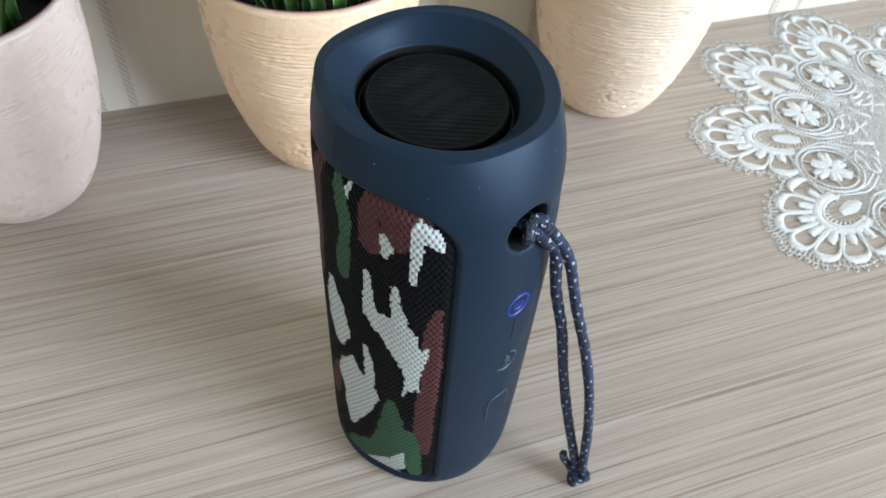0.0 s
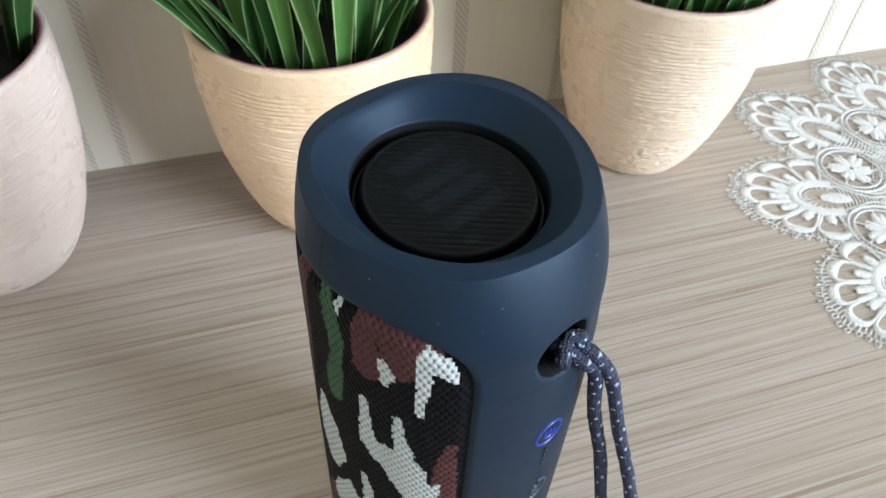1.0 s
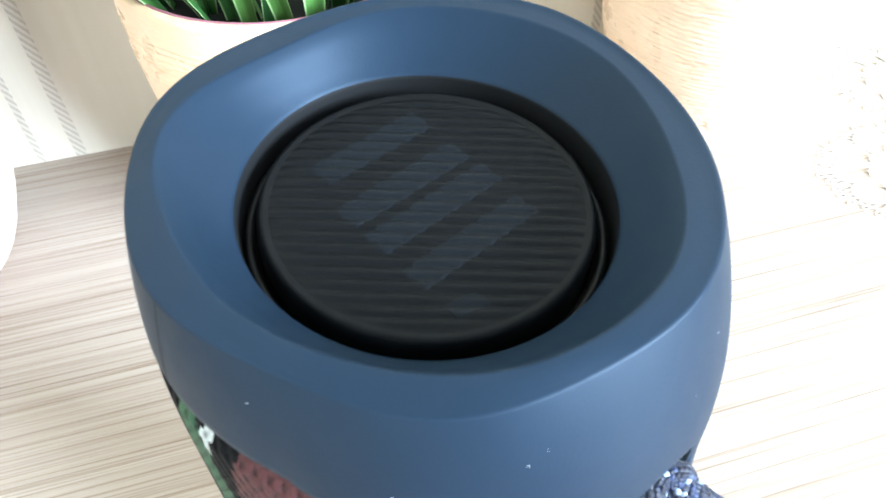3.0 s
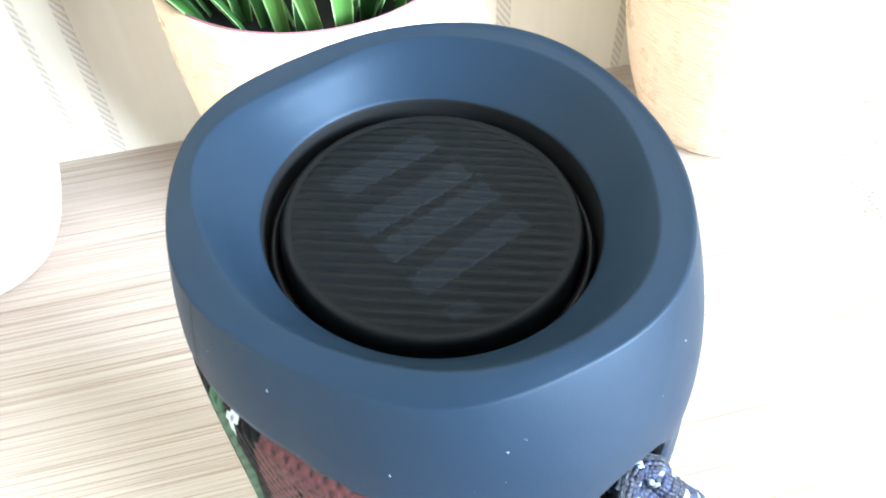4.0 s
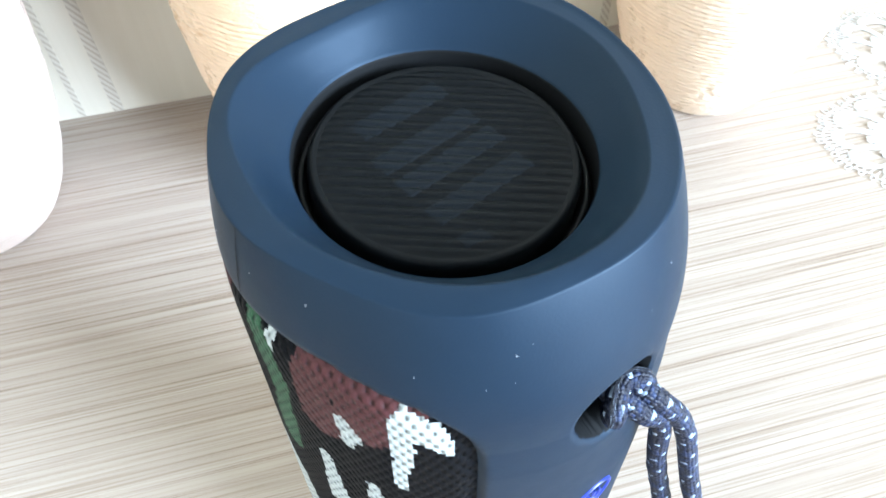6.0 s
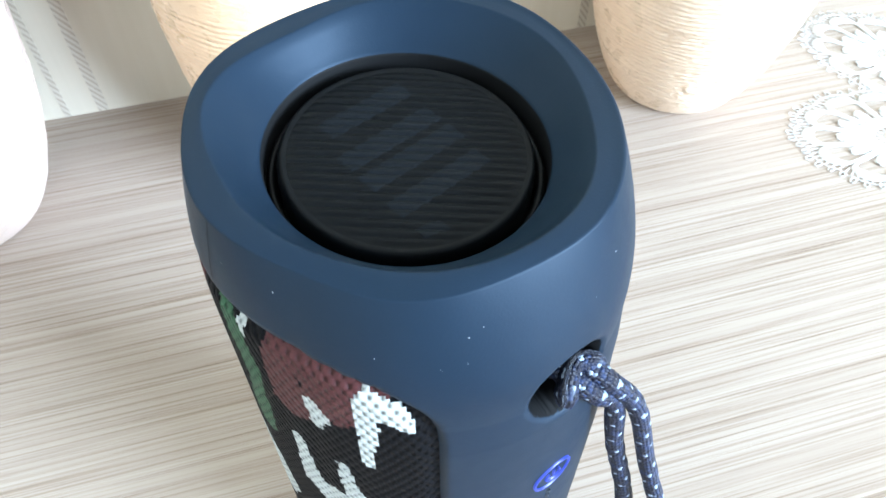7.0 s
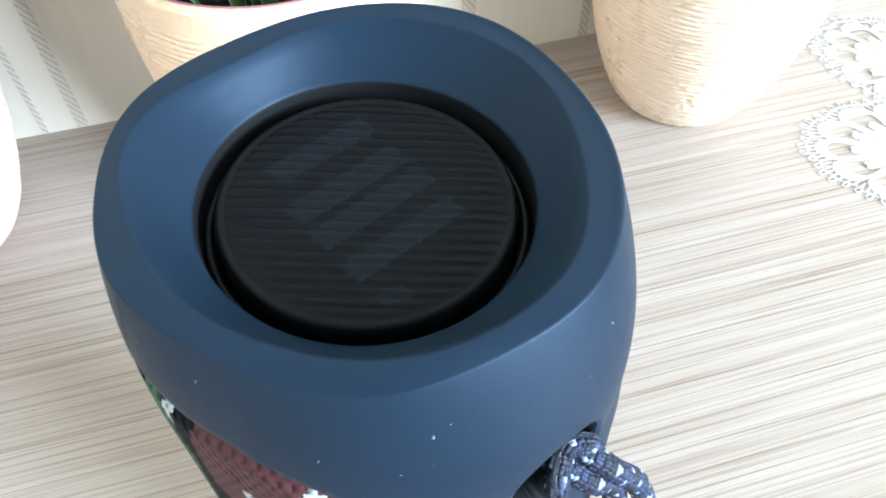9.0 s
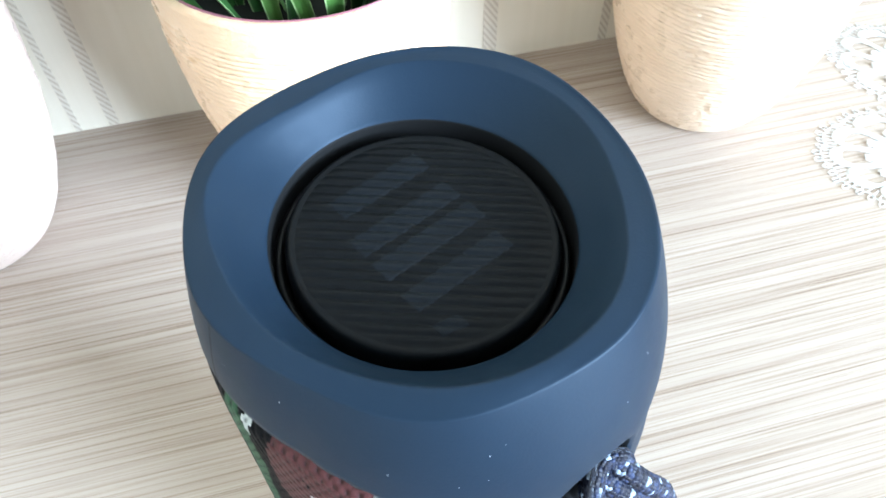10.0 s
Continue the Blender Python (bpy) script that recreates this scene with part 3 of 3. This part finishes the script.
def fabric_depth(az, z):
    """Distance in metres inside the edge of the fabric panel; negative outside."""
    a = wrapped(az - (SPINE + 180))         # 0 opposite the spine
    side = (143.0 - abs(a)) * radians(1) * 0.0375
    near = (abs(a) - 95) / 50
    top = 0.1624 - 0.006 * max(0.0, near) ** 2 - z
    return smooth_min([smooth_min([side, top], 0.014), z - 0.0055], 0.006)


def step(x, a, b):
    t = min(1.0, max(0.0, (x - a) / (b - a)))
    return t * t * (3 - 2 * t)


HOLE_AZ, HOLE_Z, HOLE_W, HOLE_H = 40.0, 0.1490, 0.0074, 0.0074
STRAP_AZ, STRAP_Z = 43.5, 0.1468


def hole_measure(az, z):
    return math.hypot(wrapped(az - HOLE_AZ) * radians(1) * 0.0375 / HOLE_W, (z - HOLE_Z) / HOLE_H)


def housing(parent):
    azs = []
    a = -180.0
    while a < 179.99:
        azs.append(a)
        a += 0.4 if 26 <= a < 55.5 else 1.0 if -2 < a < 92 else 1.5
    zs = [0.0, 0.0005, 0.002, 0.004, 0.0065, 0.008, 0.0095, 0.0115, 0.014] + list(np.arange(0.018, 0.138, 0.004)) + list(np.arange(0.138, 0.1596, 0.0004)) + list(np.arange(0.1604, 0.1698, 0.0008))
    v, ids = [], []
    rows = 0
    for z in zs:
        for az in azs:
            d = fabric_depth(az, z)
            r = side_radius(az, z) - 0.0016 * step(d, -0.0006, 0.0008)
            h = hole_measure(az, z)
            r -= 0.014 * (1 - step(h, 0.95, 1.03)) + 0.0005 * (1 - step(h, 1.0, 1.2))
            v.append(at(az, z, 0, r))
        rows += 1
    # shoulder, bevel, ridge, inner slope and lip
    for kind in range(20):
        for az in azs:
            rc, zc = swell(az, CREASE_SWELL), crease_height(az)
            rr, zr = swell(az, RIDGE_SWELL), 0.1766
            lip, lz = TOP_RING_R, TOP_RING_Z
            rise = zc - 0.1698
            keys = tuple((side_radius(az, 0.1698 + rise * q), 0.1698 + rise * q) for q in (0.2, 0.4, 0.6, 0.75, 0.87, 0.94, 0.98))
            keys += ((rc + 0.0001, zc), (rc - 0.0003, zc + 0.00006), (rc * 0.87 + rr * 0.13, zc * 0.87 + zr * 0.13), (rc * 0.5 + rr * 0.5, zc * 0.5 + zr * 0.5), (rr + 0.0003, zr - 0.00001), (rr + 0.0001, zr - 0.00002), (rr - 0.0002, zr - 0.0002),
                     (rr * 0.7 + lip * 0.3, zr * 0.7 + lz * 0.3), (rr * 0.3 + lip * 0.7, zr * 0.3 + lz * 0.7), (lip + 0.0004, lz + 0.0004), (lip, lz), (lip - 0.0001, lz - 0.0006), (lip - 0.0001, lz - 0.009))
            v.append(at(az, keys[kind][1], 0, keys[kind][0]))
        rows += 1
    f = grid_faces(rows, len(azs), True)
    f.append(tuple(range(len(azs)))[::-1])
    n = len(azs)
    for k, q in enumerate(f[:-1]):
        i, j = divmod(k, n)
        # hole and lip-wall faces are black: the recess shade is in their colour
        inside = i + 1 < len(zs) and min(hole_measure(azs[(j + q) % n], zs[i + p]) for p in (0, 1) for q in (0, 1)) < 1.02
        ids.append(1 if inside or i >= rows - 3 else 0)
    ids.append(1)
    return mesh_object("housing", v, f, [PLASTIC, BLACK], parent, True, "matt blue-black plastic end caps and spine", ids)


# blotches of the camouflage print: azimuth in degrees, height and width in millimetres
WHITE_MARKS = (
    ((-8.7, 157.9, 1.4), (-10.1, 153.7, 3.8), (-9.7, 146.1, 3.6), (-10.5, 139.1, 2.8), (-10.9, 132.9, 1.6)),
    ((-8.6, 156, 3.4), (-3.8, 153, 5.2), (-0.7, 150, 3.4), (0.6, 148.3, 1.2)),
    ((-9.5, 152, 4.4), (-6, 151.5, 3.2)),
    ((-25, 148.6, 2.4), (-23.3, 145.1, 4.4), (-24.4, 141.4, 2.1)),
    ((-34, 130.3, 2.4), (-33.7, 120.3, 3.7), (-32.4, 111, 5.7), (-24.4, 107.8, 11.6), (-18.3, 106.4, 13.8), (-14.6, 99.1, 11.8), (-10.7, 92.3, 9), (-9.5, 83.9, 5.1), (-10.4, 76.3, 3.7)),
    ((-19.2, 128, 2.5), (-18.5, 121.3, 3), (-16.7, 113.6, 5.8)))
WHITE_LOW_MARKS = (
    ((-2.5, 102.7, 0.8), (-5.4, 97, 4.3), (-9.8, 90.9, 6.8)),
    ((-13.9, 70.4, 0.7), (-11.6, 76.7, 1.9)),
    ((-5.8, 76.6, 1.5), (-8.5, 80.7, 4.2)),
    ((-36.5, 91.2, 1.7), (-34.4, 82.7, 4.1), (-34.1, 70.1, 4.1), (-38.1, 57.7, 5.8)),
    ((-45.9, 77.7, 2.5), (-47.5, 68.7, 12.5), (-44.4, 61.3, 20.6), (-44.2, 51.3, 14.3), (-48, 40.9, 9.8), (-50.1, 29, 2.6)))
WHITE_SIDE_MARKS = (
    ((-60.6, 112.1, 3.8), (-59.2, 102.5, 10.9), (-56.9, 91.5, 12.9), (-57, 83.1, 6.5)),
    ((-36, 8, 4), (-26, 10, 9), (-17.1, 15, 8), (-12.9, 25.9, 1.4)),
    ((-16.3, 7.7, 5.1), (-15.6, 3.6, 5.1)),
    ((-43, 162.6, 1), (-43.9, 159.4, 1.7), (-44.2, 157, 0.8)),
    ((-78, 150, 2), (-80, 138, 5), (-78, 126, 4), (-84, 112, 2)), ((-95, 140, 3), (-99, 120, 6)), ((-110, 80, 6), (-100, 60, 9), (-104, 40, 4)))
MAROON_MARKS = (
    ((-32.8, 155.5, 7.1), (-31.5, 143.5, 7.8)),
    ((-22, 156.9, 8.4), (-19.1, 148.7, 8.4)),
    ((-15.7, 156, 6), (-13.6, 147.5, 2.8)),
    ((0.9, 122.8, 1.8), (-0.5, 111.9, 5.4), (-0.3, 96.2, 6.3), (-0.5, 78.8, 6), (-1.9, 63, 7.1), (-1.9, 45.7, 6.7), (0.2, 30.4, 2.6)),
    ((-30, 159, 8), (-22, 160, 9), (-13, 158, 8), (-6, 157, 4)), ((-62, 165, 4), (-70, 154, 6), (-70, 140, 5), (-76, 110, 7)), ((-88, 160, 6), (-92, 130, 5)), ((-62, 60, 6), (-70, 40, 8)), ((-110, 130, 9), (-118, 105, 7)))
GREEN_MARKS = (
    ((-50.7, 159.9, 4), (-48.7, 155.4, 5.9), (-46.4, 146.8, 6.1), (-46.4, 139.8, 4), (-48.8, 131.1, 6.7), (-49.6, 123.5, 5.9)),
    ((-20.4, 62.5, 3.9), (-20.3, 51.7, 8.7), (-21, 37.9, 11.1), (-24.2, 21.3, 16.5), (-38.2, 10.5, 21.6), (-49.4, 12, 7)),
    ((-12.3, 42.5, 8.3), (-9.6, 29.4, 9.7), (-6.1, 16.2, 6.7), (-4.4, 8.1, 3.2)),
    ((-88, 100, 8), (-82, 80, 10), (-84, 60, 5)), ((-120, 60, 9), (-126, 35, 12)))


def stroke_field(az, z, strokes):
    """Smallest signed distance (millimetres) to any of the tapered strokes."""
    best = np.full(az.shape, 1e3)
    k = math.radians(1) * 36.6
    for s in strokes:
        for (a0, z0, w0), (a1, z1, w1) in zip(s, s[1:]):
            px, py, dx, dy = (az - a0) * k, z - z0, (a1 - a0) * k, z1 - z0
            t = np.clip((px * dx + py * dy) / (dx * dx + dy * dy), 0, 1)
            d = np.hypot(px - t * dx, py - t * dy) - (w0 + (w1 - w0) * t) / 2
            best = np.minimum(best, d)
    return best


def fabric(parent):
    """Knitted cover in its recess: every cell carries one of the four print colours."""
    azs = np.arange(SPINE + 180 - 144, SPINE + 180 + 144, 0.9) - 360      # -283 .. 9
    zs = np.arange(0.0055, 0.1645, 0.00062)
    v, uv = [], []
    keep = np.zeros((len(zs), len(azs)), bool)
    for i, z in enumerate(zs):
        for j, a in enumerate(azs):
            d = fabric_depth(a, z)
            keep[i, j] = d > 0.0000
            puff = 0.0013 * step(d, 0, 0.004)
            v.append(at(a, z, -0.0014 + puff))
            uv.append((math.radians(a) * 36.6 / 1.75, z * 1000 / 1.75))
    ca, cz = np.meshgrid((azs[:-1] + azs[1:]) / 2, (zs[:-1] + zs[1:]) / 2 * 1000)
    rag = np.array([[noise.noise((a * 0.5, z * 0.5, 3.1)) for a in ca[0]] for z in cz[:, 0]]) * 0.9
    ids = np.zeros(ca.shape, int)
    far = np.array([[noise.noise((a * 0.05, z * 0.05, 9.0)) for a in ca[0]] for z in cz[:, 0]])
    ids[(ca < -125) & (far > 0.18)] = 1
    ids[(ca < -125) & (far < -0.25)] = 3
    ids[stroke_field(ca, cz, MAROON_MARKS) + rag < 0] = 1
    ids[stroke_field(ca, cz, GREEN_MARKS) + rag < 0] = 2
    ids[stroke_field(ca, cz, WHITE_MARKS + WHITE_LOW_MARKS + WHITE_SIDE_MARKS) + rag * 0.8 < 0] = 3
    f, out = [], []
    n = len(azs)
    for i in range(len(zs) - 1):
        for j in range(n - 1):
            if keep[i, j] or keep[i + 1, j] or keep[i, j + 1] or keep[i + 1, j + 1]:
                f.append((i * n + j, i * n + j + 1, (i + 1) * n + j + 1, (i + 1) * n + j))
                out.append(int(ids[i, j]))
    return mesh_object("fabric_cover", v, f, [BLACK_KNIT, MAROON_KNIT, GREEN_KNIT, WHITE_KNIT], parent, True, "knitted camouflage cover in black, maroon, green and pale grey", out, uv)


RIB_PITCH, RIB_TURN = 0.00172, -1.5
EMBLEM_BARS = ((-0.0142, -0.0100, -0.0070, 0.0098), (-0.0066, -0.0026, -0.0094, 0.0092), (-0.0012, 0.0028, -0.0096, 0.0092), (0.0056, 0.0094, -0.0100, 0.0082), (0.0120, 0.0144, -0.0102, -0.0062))


PLATE_R = 0.0192


def rib_height(x, y):
    """Rounded ridges running along one direction of the diaphragm."""
    a = radians(RIB_TURN)
    across = -x * math.sin(a) + y * math.cos(a)
    return 0.00034 * abs(math.sin(math.pi * across / RIB_PITCH)) ** 0.8


def ribbed_plate(name, span, lo, hi, z, lift, mat, parent):
    """Round plate with ridges: rows run along the ridges, six rows a ridge."""
    a = radians(RIB_TURN)
    v = []
    rows, cols = 244, 26
    for i in range(rows):
        t = lo + (hi - lo) * i / (rows - 1)
        s0, s1 = span(t)
        for j in range(cols):
            s = s0 + (s1 - s0) * j / (cols - 1)
            x, y = s * math.cos(a) - t * math.sin(a), s * math.sin(a) + t * math.cos(a)
            v.append((x, y, z + lift + rib_height(x, y) * step(PLATE_R - math.hypot(x, y), 0.0, 0.0016)))
    return mesh_object(name, v, grid_faces(rows, cols, False), mat, parent, True)


def ribbed_bar(name, corners, z, mat, parent):
    """A raised slanted bar whose top follows the ridges."""
    c, s = math.cos(radians(MARK_TURN)), math.sin(radians(MARK_TURN))
    (ax, ay), (bx, by), (cx, cy), (dx, dy) = corners
    rows, cols = 90, 24
    v = []
    for i in range(rows):
        u = i / (rows - 1)
        for j in range(cols):
            w = j / (cols - 1)
            x = (ax + (bx - ax) * w) * (1 - u) + (dx + (cx - dx) * w) * u
            y = (ay + (by - ay) * w) * (1 - u) + (dy + (cy - dy) * w) * u
            X, Y = x * c - y * s, x * s + y * c
            edge = i in (0, rows - 1) or j in (0, cols - 1)
            v.append((X, Y, z + rib_height(X, Y) - (0.0001 if edge else 0.0)))
    return mesh_object(name, v, grid_faces(rows, cols, False), mat, parent, True)


def radiator(parent):
    """Domed end diaphragm with fine ribs, in its black surround."""
    slope = Matrix.Translation((0, 0, TOP_RING_Z)) @ Matrix.Rotation(math.atan(0.0646), 4, (math.cos(radians(SPINE)), math.sin(radians(SPINE)), 0)) @ Matrix.Translation((0, 0, -TOP_RING_Z))
    surround = lathe("surround", [(TOP_RING_R - 0.0002, 0.1640), (0.0227, 0.1654), (0.0223, 0.1662), (0.0218, 0.1665), (0.0213, 0.1660), (0.0209, 0.1642)], RUBBER, parent, 96, "black rubber surround")
    surround.matrix_local = slope
    disc = lathe("diaphragm", [(0.0207, 0.1610), (0.0207, 0.1672), (0.02065, 0.1684), (0.0204, 0.1692), (0.0200, 0.1696), (0.0196, 0.16968), (0.0191, 0.1694), (0.0150, 0.1692), (0.0003, 0.1692)], DIAPHRAGM, parent, 96, "black ribbed diaphragm")
    disc.matrix_local = slope
    ribbed_plate("rib_plate", lambda x: (-math.sqrt(max(0.0, PLATE_R ** 2 - x * x)), math.sqrt(max(0.0, PLATE_R ** 2 - x * x))), -PLATE_R + 0.00005, PLATE_R - 0.00005, 0.16940, 0.0, DIAPHRAGM, disc)
    # plain slanted bars in place of the maker's mark, raised over the ribs
    for x0, x1, y0, y1 in EMBLEM_BARS:
        bar = [(x0, y0), (x1, y0), (x1 + 0.0012, y1), (x0 + 0.0012, y1)]
        ribbed_bar("emblem_bar", bar, 0.16948, EMBLEM, disc)
    return disc


def make_diaphragm(name, low, high, spec):
    m = material(name, high, 0.5, 0, spec)
    n = Nodes(m)
    v = n.coords()
    n.link(n.ramp(n.noise(v, 900, 3), [(0.3, low), (0.7, high)]), n.b.inputs["Base Color"])
    n.link(n.ramp(n.noise(v, 300, 2), [(0.3, grey(0.42)), (0.7, grey(0.55))]), n.b.inputs["Roughness"])
    n.bump(n.noise(v, 3000, 2), 0.1, 0.0003)
    return m


DIAPHRAGM = make_diaphragm("ribbed_black_cone", (0.0010, 0.0016, 0.0022), (0.0020, 0.0030, 0.0040), 0.10)
EMBLEM = make_diaphragm("dark_slate_emblem", (0.0019, 0.0036, 0.0056), (0.0028, 0.0050, 0.0076), 0.13)
MARK_TURN = -45.0


def icon_strip(name, pts, width, mat, parent, closed=False, lift=0.0004, label=""):
    """A thin raised line on the spine through (millimetres across, millimetres up) points about a place."""
    v, f = [], []
    n = len(pts)
    for i, (x, z) in enumerate(pts):
        a = pts[(i - 1) % n] if closed or i else pts[0]
        b = pts[(i + 1) % n] if closed or i < n - 1 else pts[-1]
        dx, dz = b[0] - a[0], b[1] - a[1]
        q = math.hypot(dx, dz) or 1
        nx, nz = -dz / q, dx / q
        for s, l in ((-1, -0.0003), (-0.8, lift), (0.8, lift), (1, -0.0003)):
            X, Z = x + nx * width / 2 * s, z + nz * width / 2 * s
            v.append(at(SPINE + X / 0.70, Z / 1000, l))
    for i in range(n if closed else n - 1):
        k = (i + 1) % n
        for j in range(3):
            f.append((i * 4 + j, i * 4 + j + 1, k * 4 + j + 1, k * 4 + j))
    return mesh_object(name, v, f, mat, parent, True, label)


def arc(cx, cz, r, a0, a1, n=24):
    return [(cx + r * math.cos(radians(a0 + (a1 - a0) * i / n)), cz + r * math.sin(radians(a0 + (a1 - a0) * i / n))) for i in range(n + 1)]


def controls(parent):
    cx = -4.2
    icon_strip("power_ring", arc(cx, 116.5, 4.3, 0, 352), 0.6, LED, parent, True, 0.0004, "glowing blue power ring")
    icon_strip("power_symbol", arc(cx, 116.5, 1.7, 125, 415), 0.5, LED, parent, False, 0.0004, "glowing blue power symbol")
    icon_strip("power_stroke", [(cx, 116.7), (cx, 118.9)], 0.5, LED, parent)
    for k in range(5):
        icon_strip("charge_dot", [(cx, 108.5 - 2.1 * k), (cx, 107.6 - 2.1 * k)], 0.8, ICON, parent)
    icon_strip("link_button", arc(cx, 85, 4.4, 200, 440), 0.9, ICON, parent)
    icon_strip("link_symbol", [(cx - 1.6, 83), (cx + 1.6, 86.5), (cx, 88.5), (cx, 81.5), (cx + 1.6, 83.5), (cx - 1.6, 87)], 0.6, ICON, parent)
    icon_strip("port_cover", [(cx - 4.5, 48), (cx - 5, 58), (cx - 4, 62), (cx + 4, 62), (cx + 5, 58), (cx + 4.5, 48)], 0.6, ICON, parent)


def strap():
    """Hand strap of doubled cord: a hitch through the hole, two hanging strands and an end knot."""
    s = thing("wrist_strap", "navy braided cord wrist strap with white flecks", "strap", (0, 0, 0))

    def p(rho, z, az=60.0, side=0.0):
        a = radians(az)
        return (rho * math.sin(a) + side * math.cos(a), -rho * math.cos(a) + side * math.sin(a), z)

    h = STRAP_AZ
    out = at(h + 3.5, STRAP_Z - 0.0050, 0.0020)
    tube("strand", [at(h - 3, STRAP_Z + 0.0005, -0.006), at(h - 0.5, STRAP_Z - 0.0005, -0.001), out, p(0.0436, 0.134, 54), p(0.0462, 0.113, 58.5), p(0.0515, 0.093, 60), p(0.0565, 0.070, 60), p(0.063, 0.045, 60), p(0.0715, 0.017, 60), p(0.0745, 0.006, 60)], 0.00185, CORD, s, 14, 170, lumps=0.09)
    tube("strand", [at(h + 2, STRAP_Z + 0.0005, -0.006), at(h + 4.5, STRAP_Z - 0.0005, 0.000), at(h + 7.5, STRAP_Z - 0.0045, 0.0032), p(0.0474, 0.130, 58), p(0.0534, 0.108, 60.5), p(0.0609, 0.088, 60), p(0.0672, 0.066, 60), p(0.0720, 0.042, 60), p(0.0750, 0.020, 60), p(0.0765, 0.007, 60)], 0.00185, CORD, s, 14, 170, lumps=0.09)
    # hitch round the strands at the hole
    c0 = at(h + 1.0, STRAP_Z - 0.0010, -0.0010)
    ring = []
    e1 = Vector((math.cos(radians(h)), math.sin(radians(h)), 0))
    for k in range(9):
        a = 2 * math.pi * k / 8
        ring.append(c0 + e1 * (0.0040 * math.cos(a)) + Vector((0, 0, 0.0028 * math.sin(a))) + Vector((math.sin(radians(h)), -math.cos(radians(h)), 0)) * (0.0012 * math.cos(2 * a)))
    tube("hitch", ring, 0.0017, CORD, s, 12, 60, lumps=0.09)
    kp = Vector(p(0.0755, 0.0048, 60))
    knot = [kp + Vector((0.0030 * math.sin(2 * a) , 0.0030 * math.cos(3 * a), 0.0028 * math.sin(a))) for a in np.linspace(0, 2 * math.pi, 12)]
    tube("knot", knot, 0.0017, CORD, s, 12, 80, lumps=0.09)
    tube("loose_end", [kp, kp + Vector((-0.004, 0.002, 0.004)), kp + Vector((-0.0075, 0.003, 0.010)), kp + Vector((-0.008, 0.003, 0.014))], 0.0015, CORD, s, 12, 40, lumps=0.09)
    return s


speaker = thing("bluetooth_speaker", "upright cylindrical portable loudspeaker with camouflage cover", "loudspeaker")
housing(speaker)
fabric(speaker)
radiator(speaker)
controls(speaker)
rnd = random.Random(5)
speck_v, speck_f = [], []
for _ in range(10):
    az, z, size = rnd.uniform(-70, 66), rnd.uniform(0.1648, 0.1715), rnd.uniform(0.00005, 0.00012)
    k = len(speck_v)
    for da, dz, l in ((-1, 0, 0), (0, -1, 0), (1, 0, 0), (0, 1, 0), (0, 0, 1)):
        speck_v.append(at(az + da * size / 0.00063, z + dz * size, l * size))
    speck_f += [(k, k + 1, k + 4), (k + 1, k + 2, k + 4), (k + 2, k + 3, k + 4), (k + 3, k, k + 4)]
tagged(mesh_object("lint", speck_v, speck_f, LACE, speaker, False, "tiny white lint specks"), kind="stuff")
seam_v = [at(-53 + s, 0.1640 + 0.0118 * k / 12, 0.00012) for k in range(13) for s in (-0.16, 0.16)]
mesh_object("mould_seam", seam_v, grid_faces(13, 2, False), BLACK, speaker, False, "fine moulding seam")
strap()
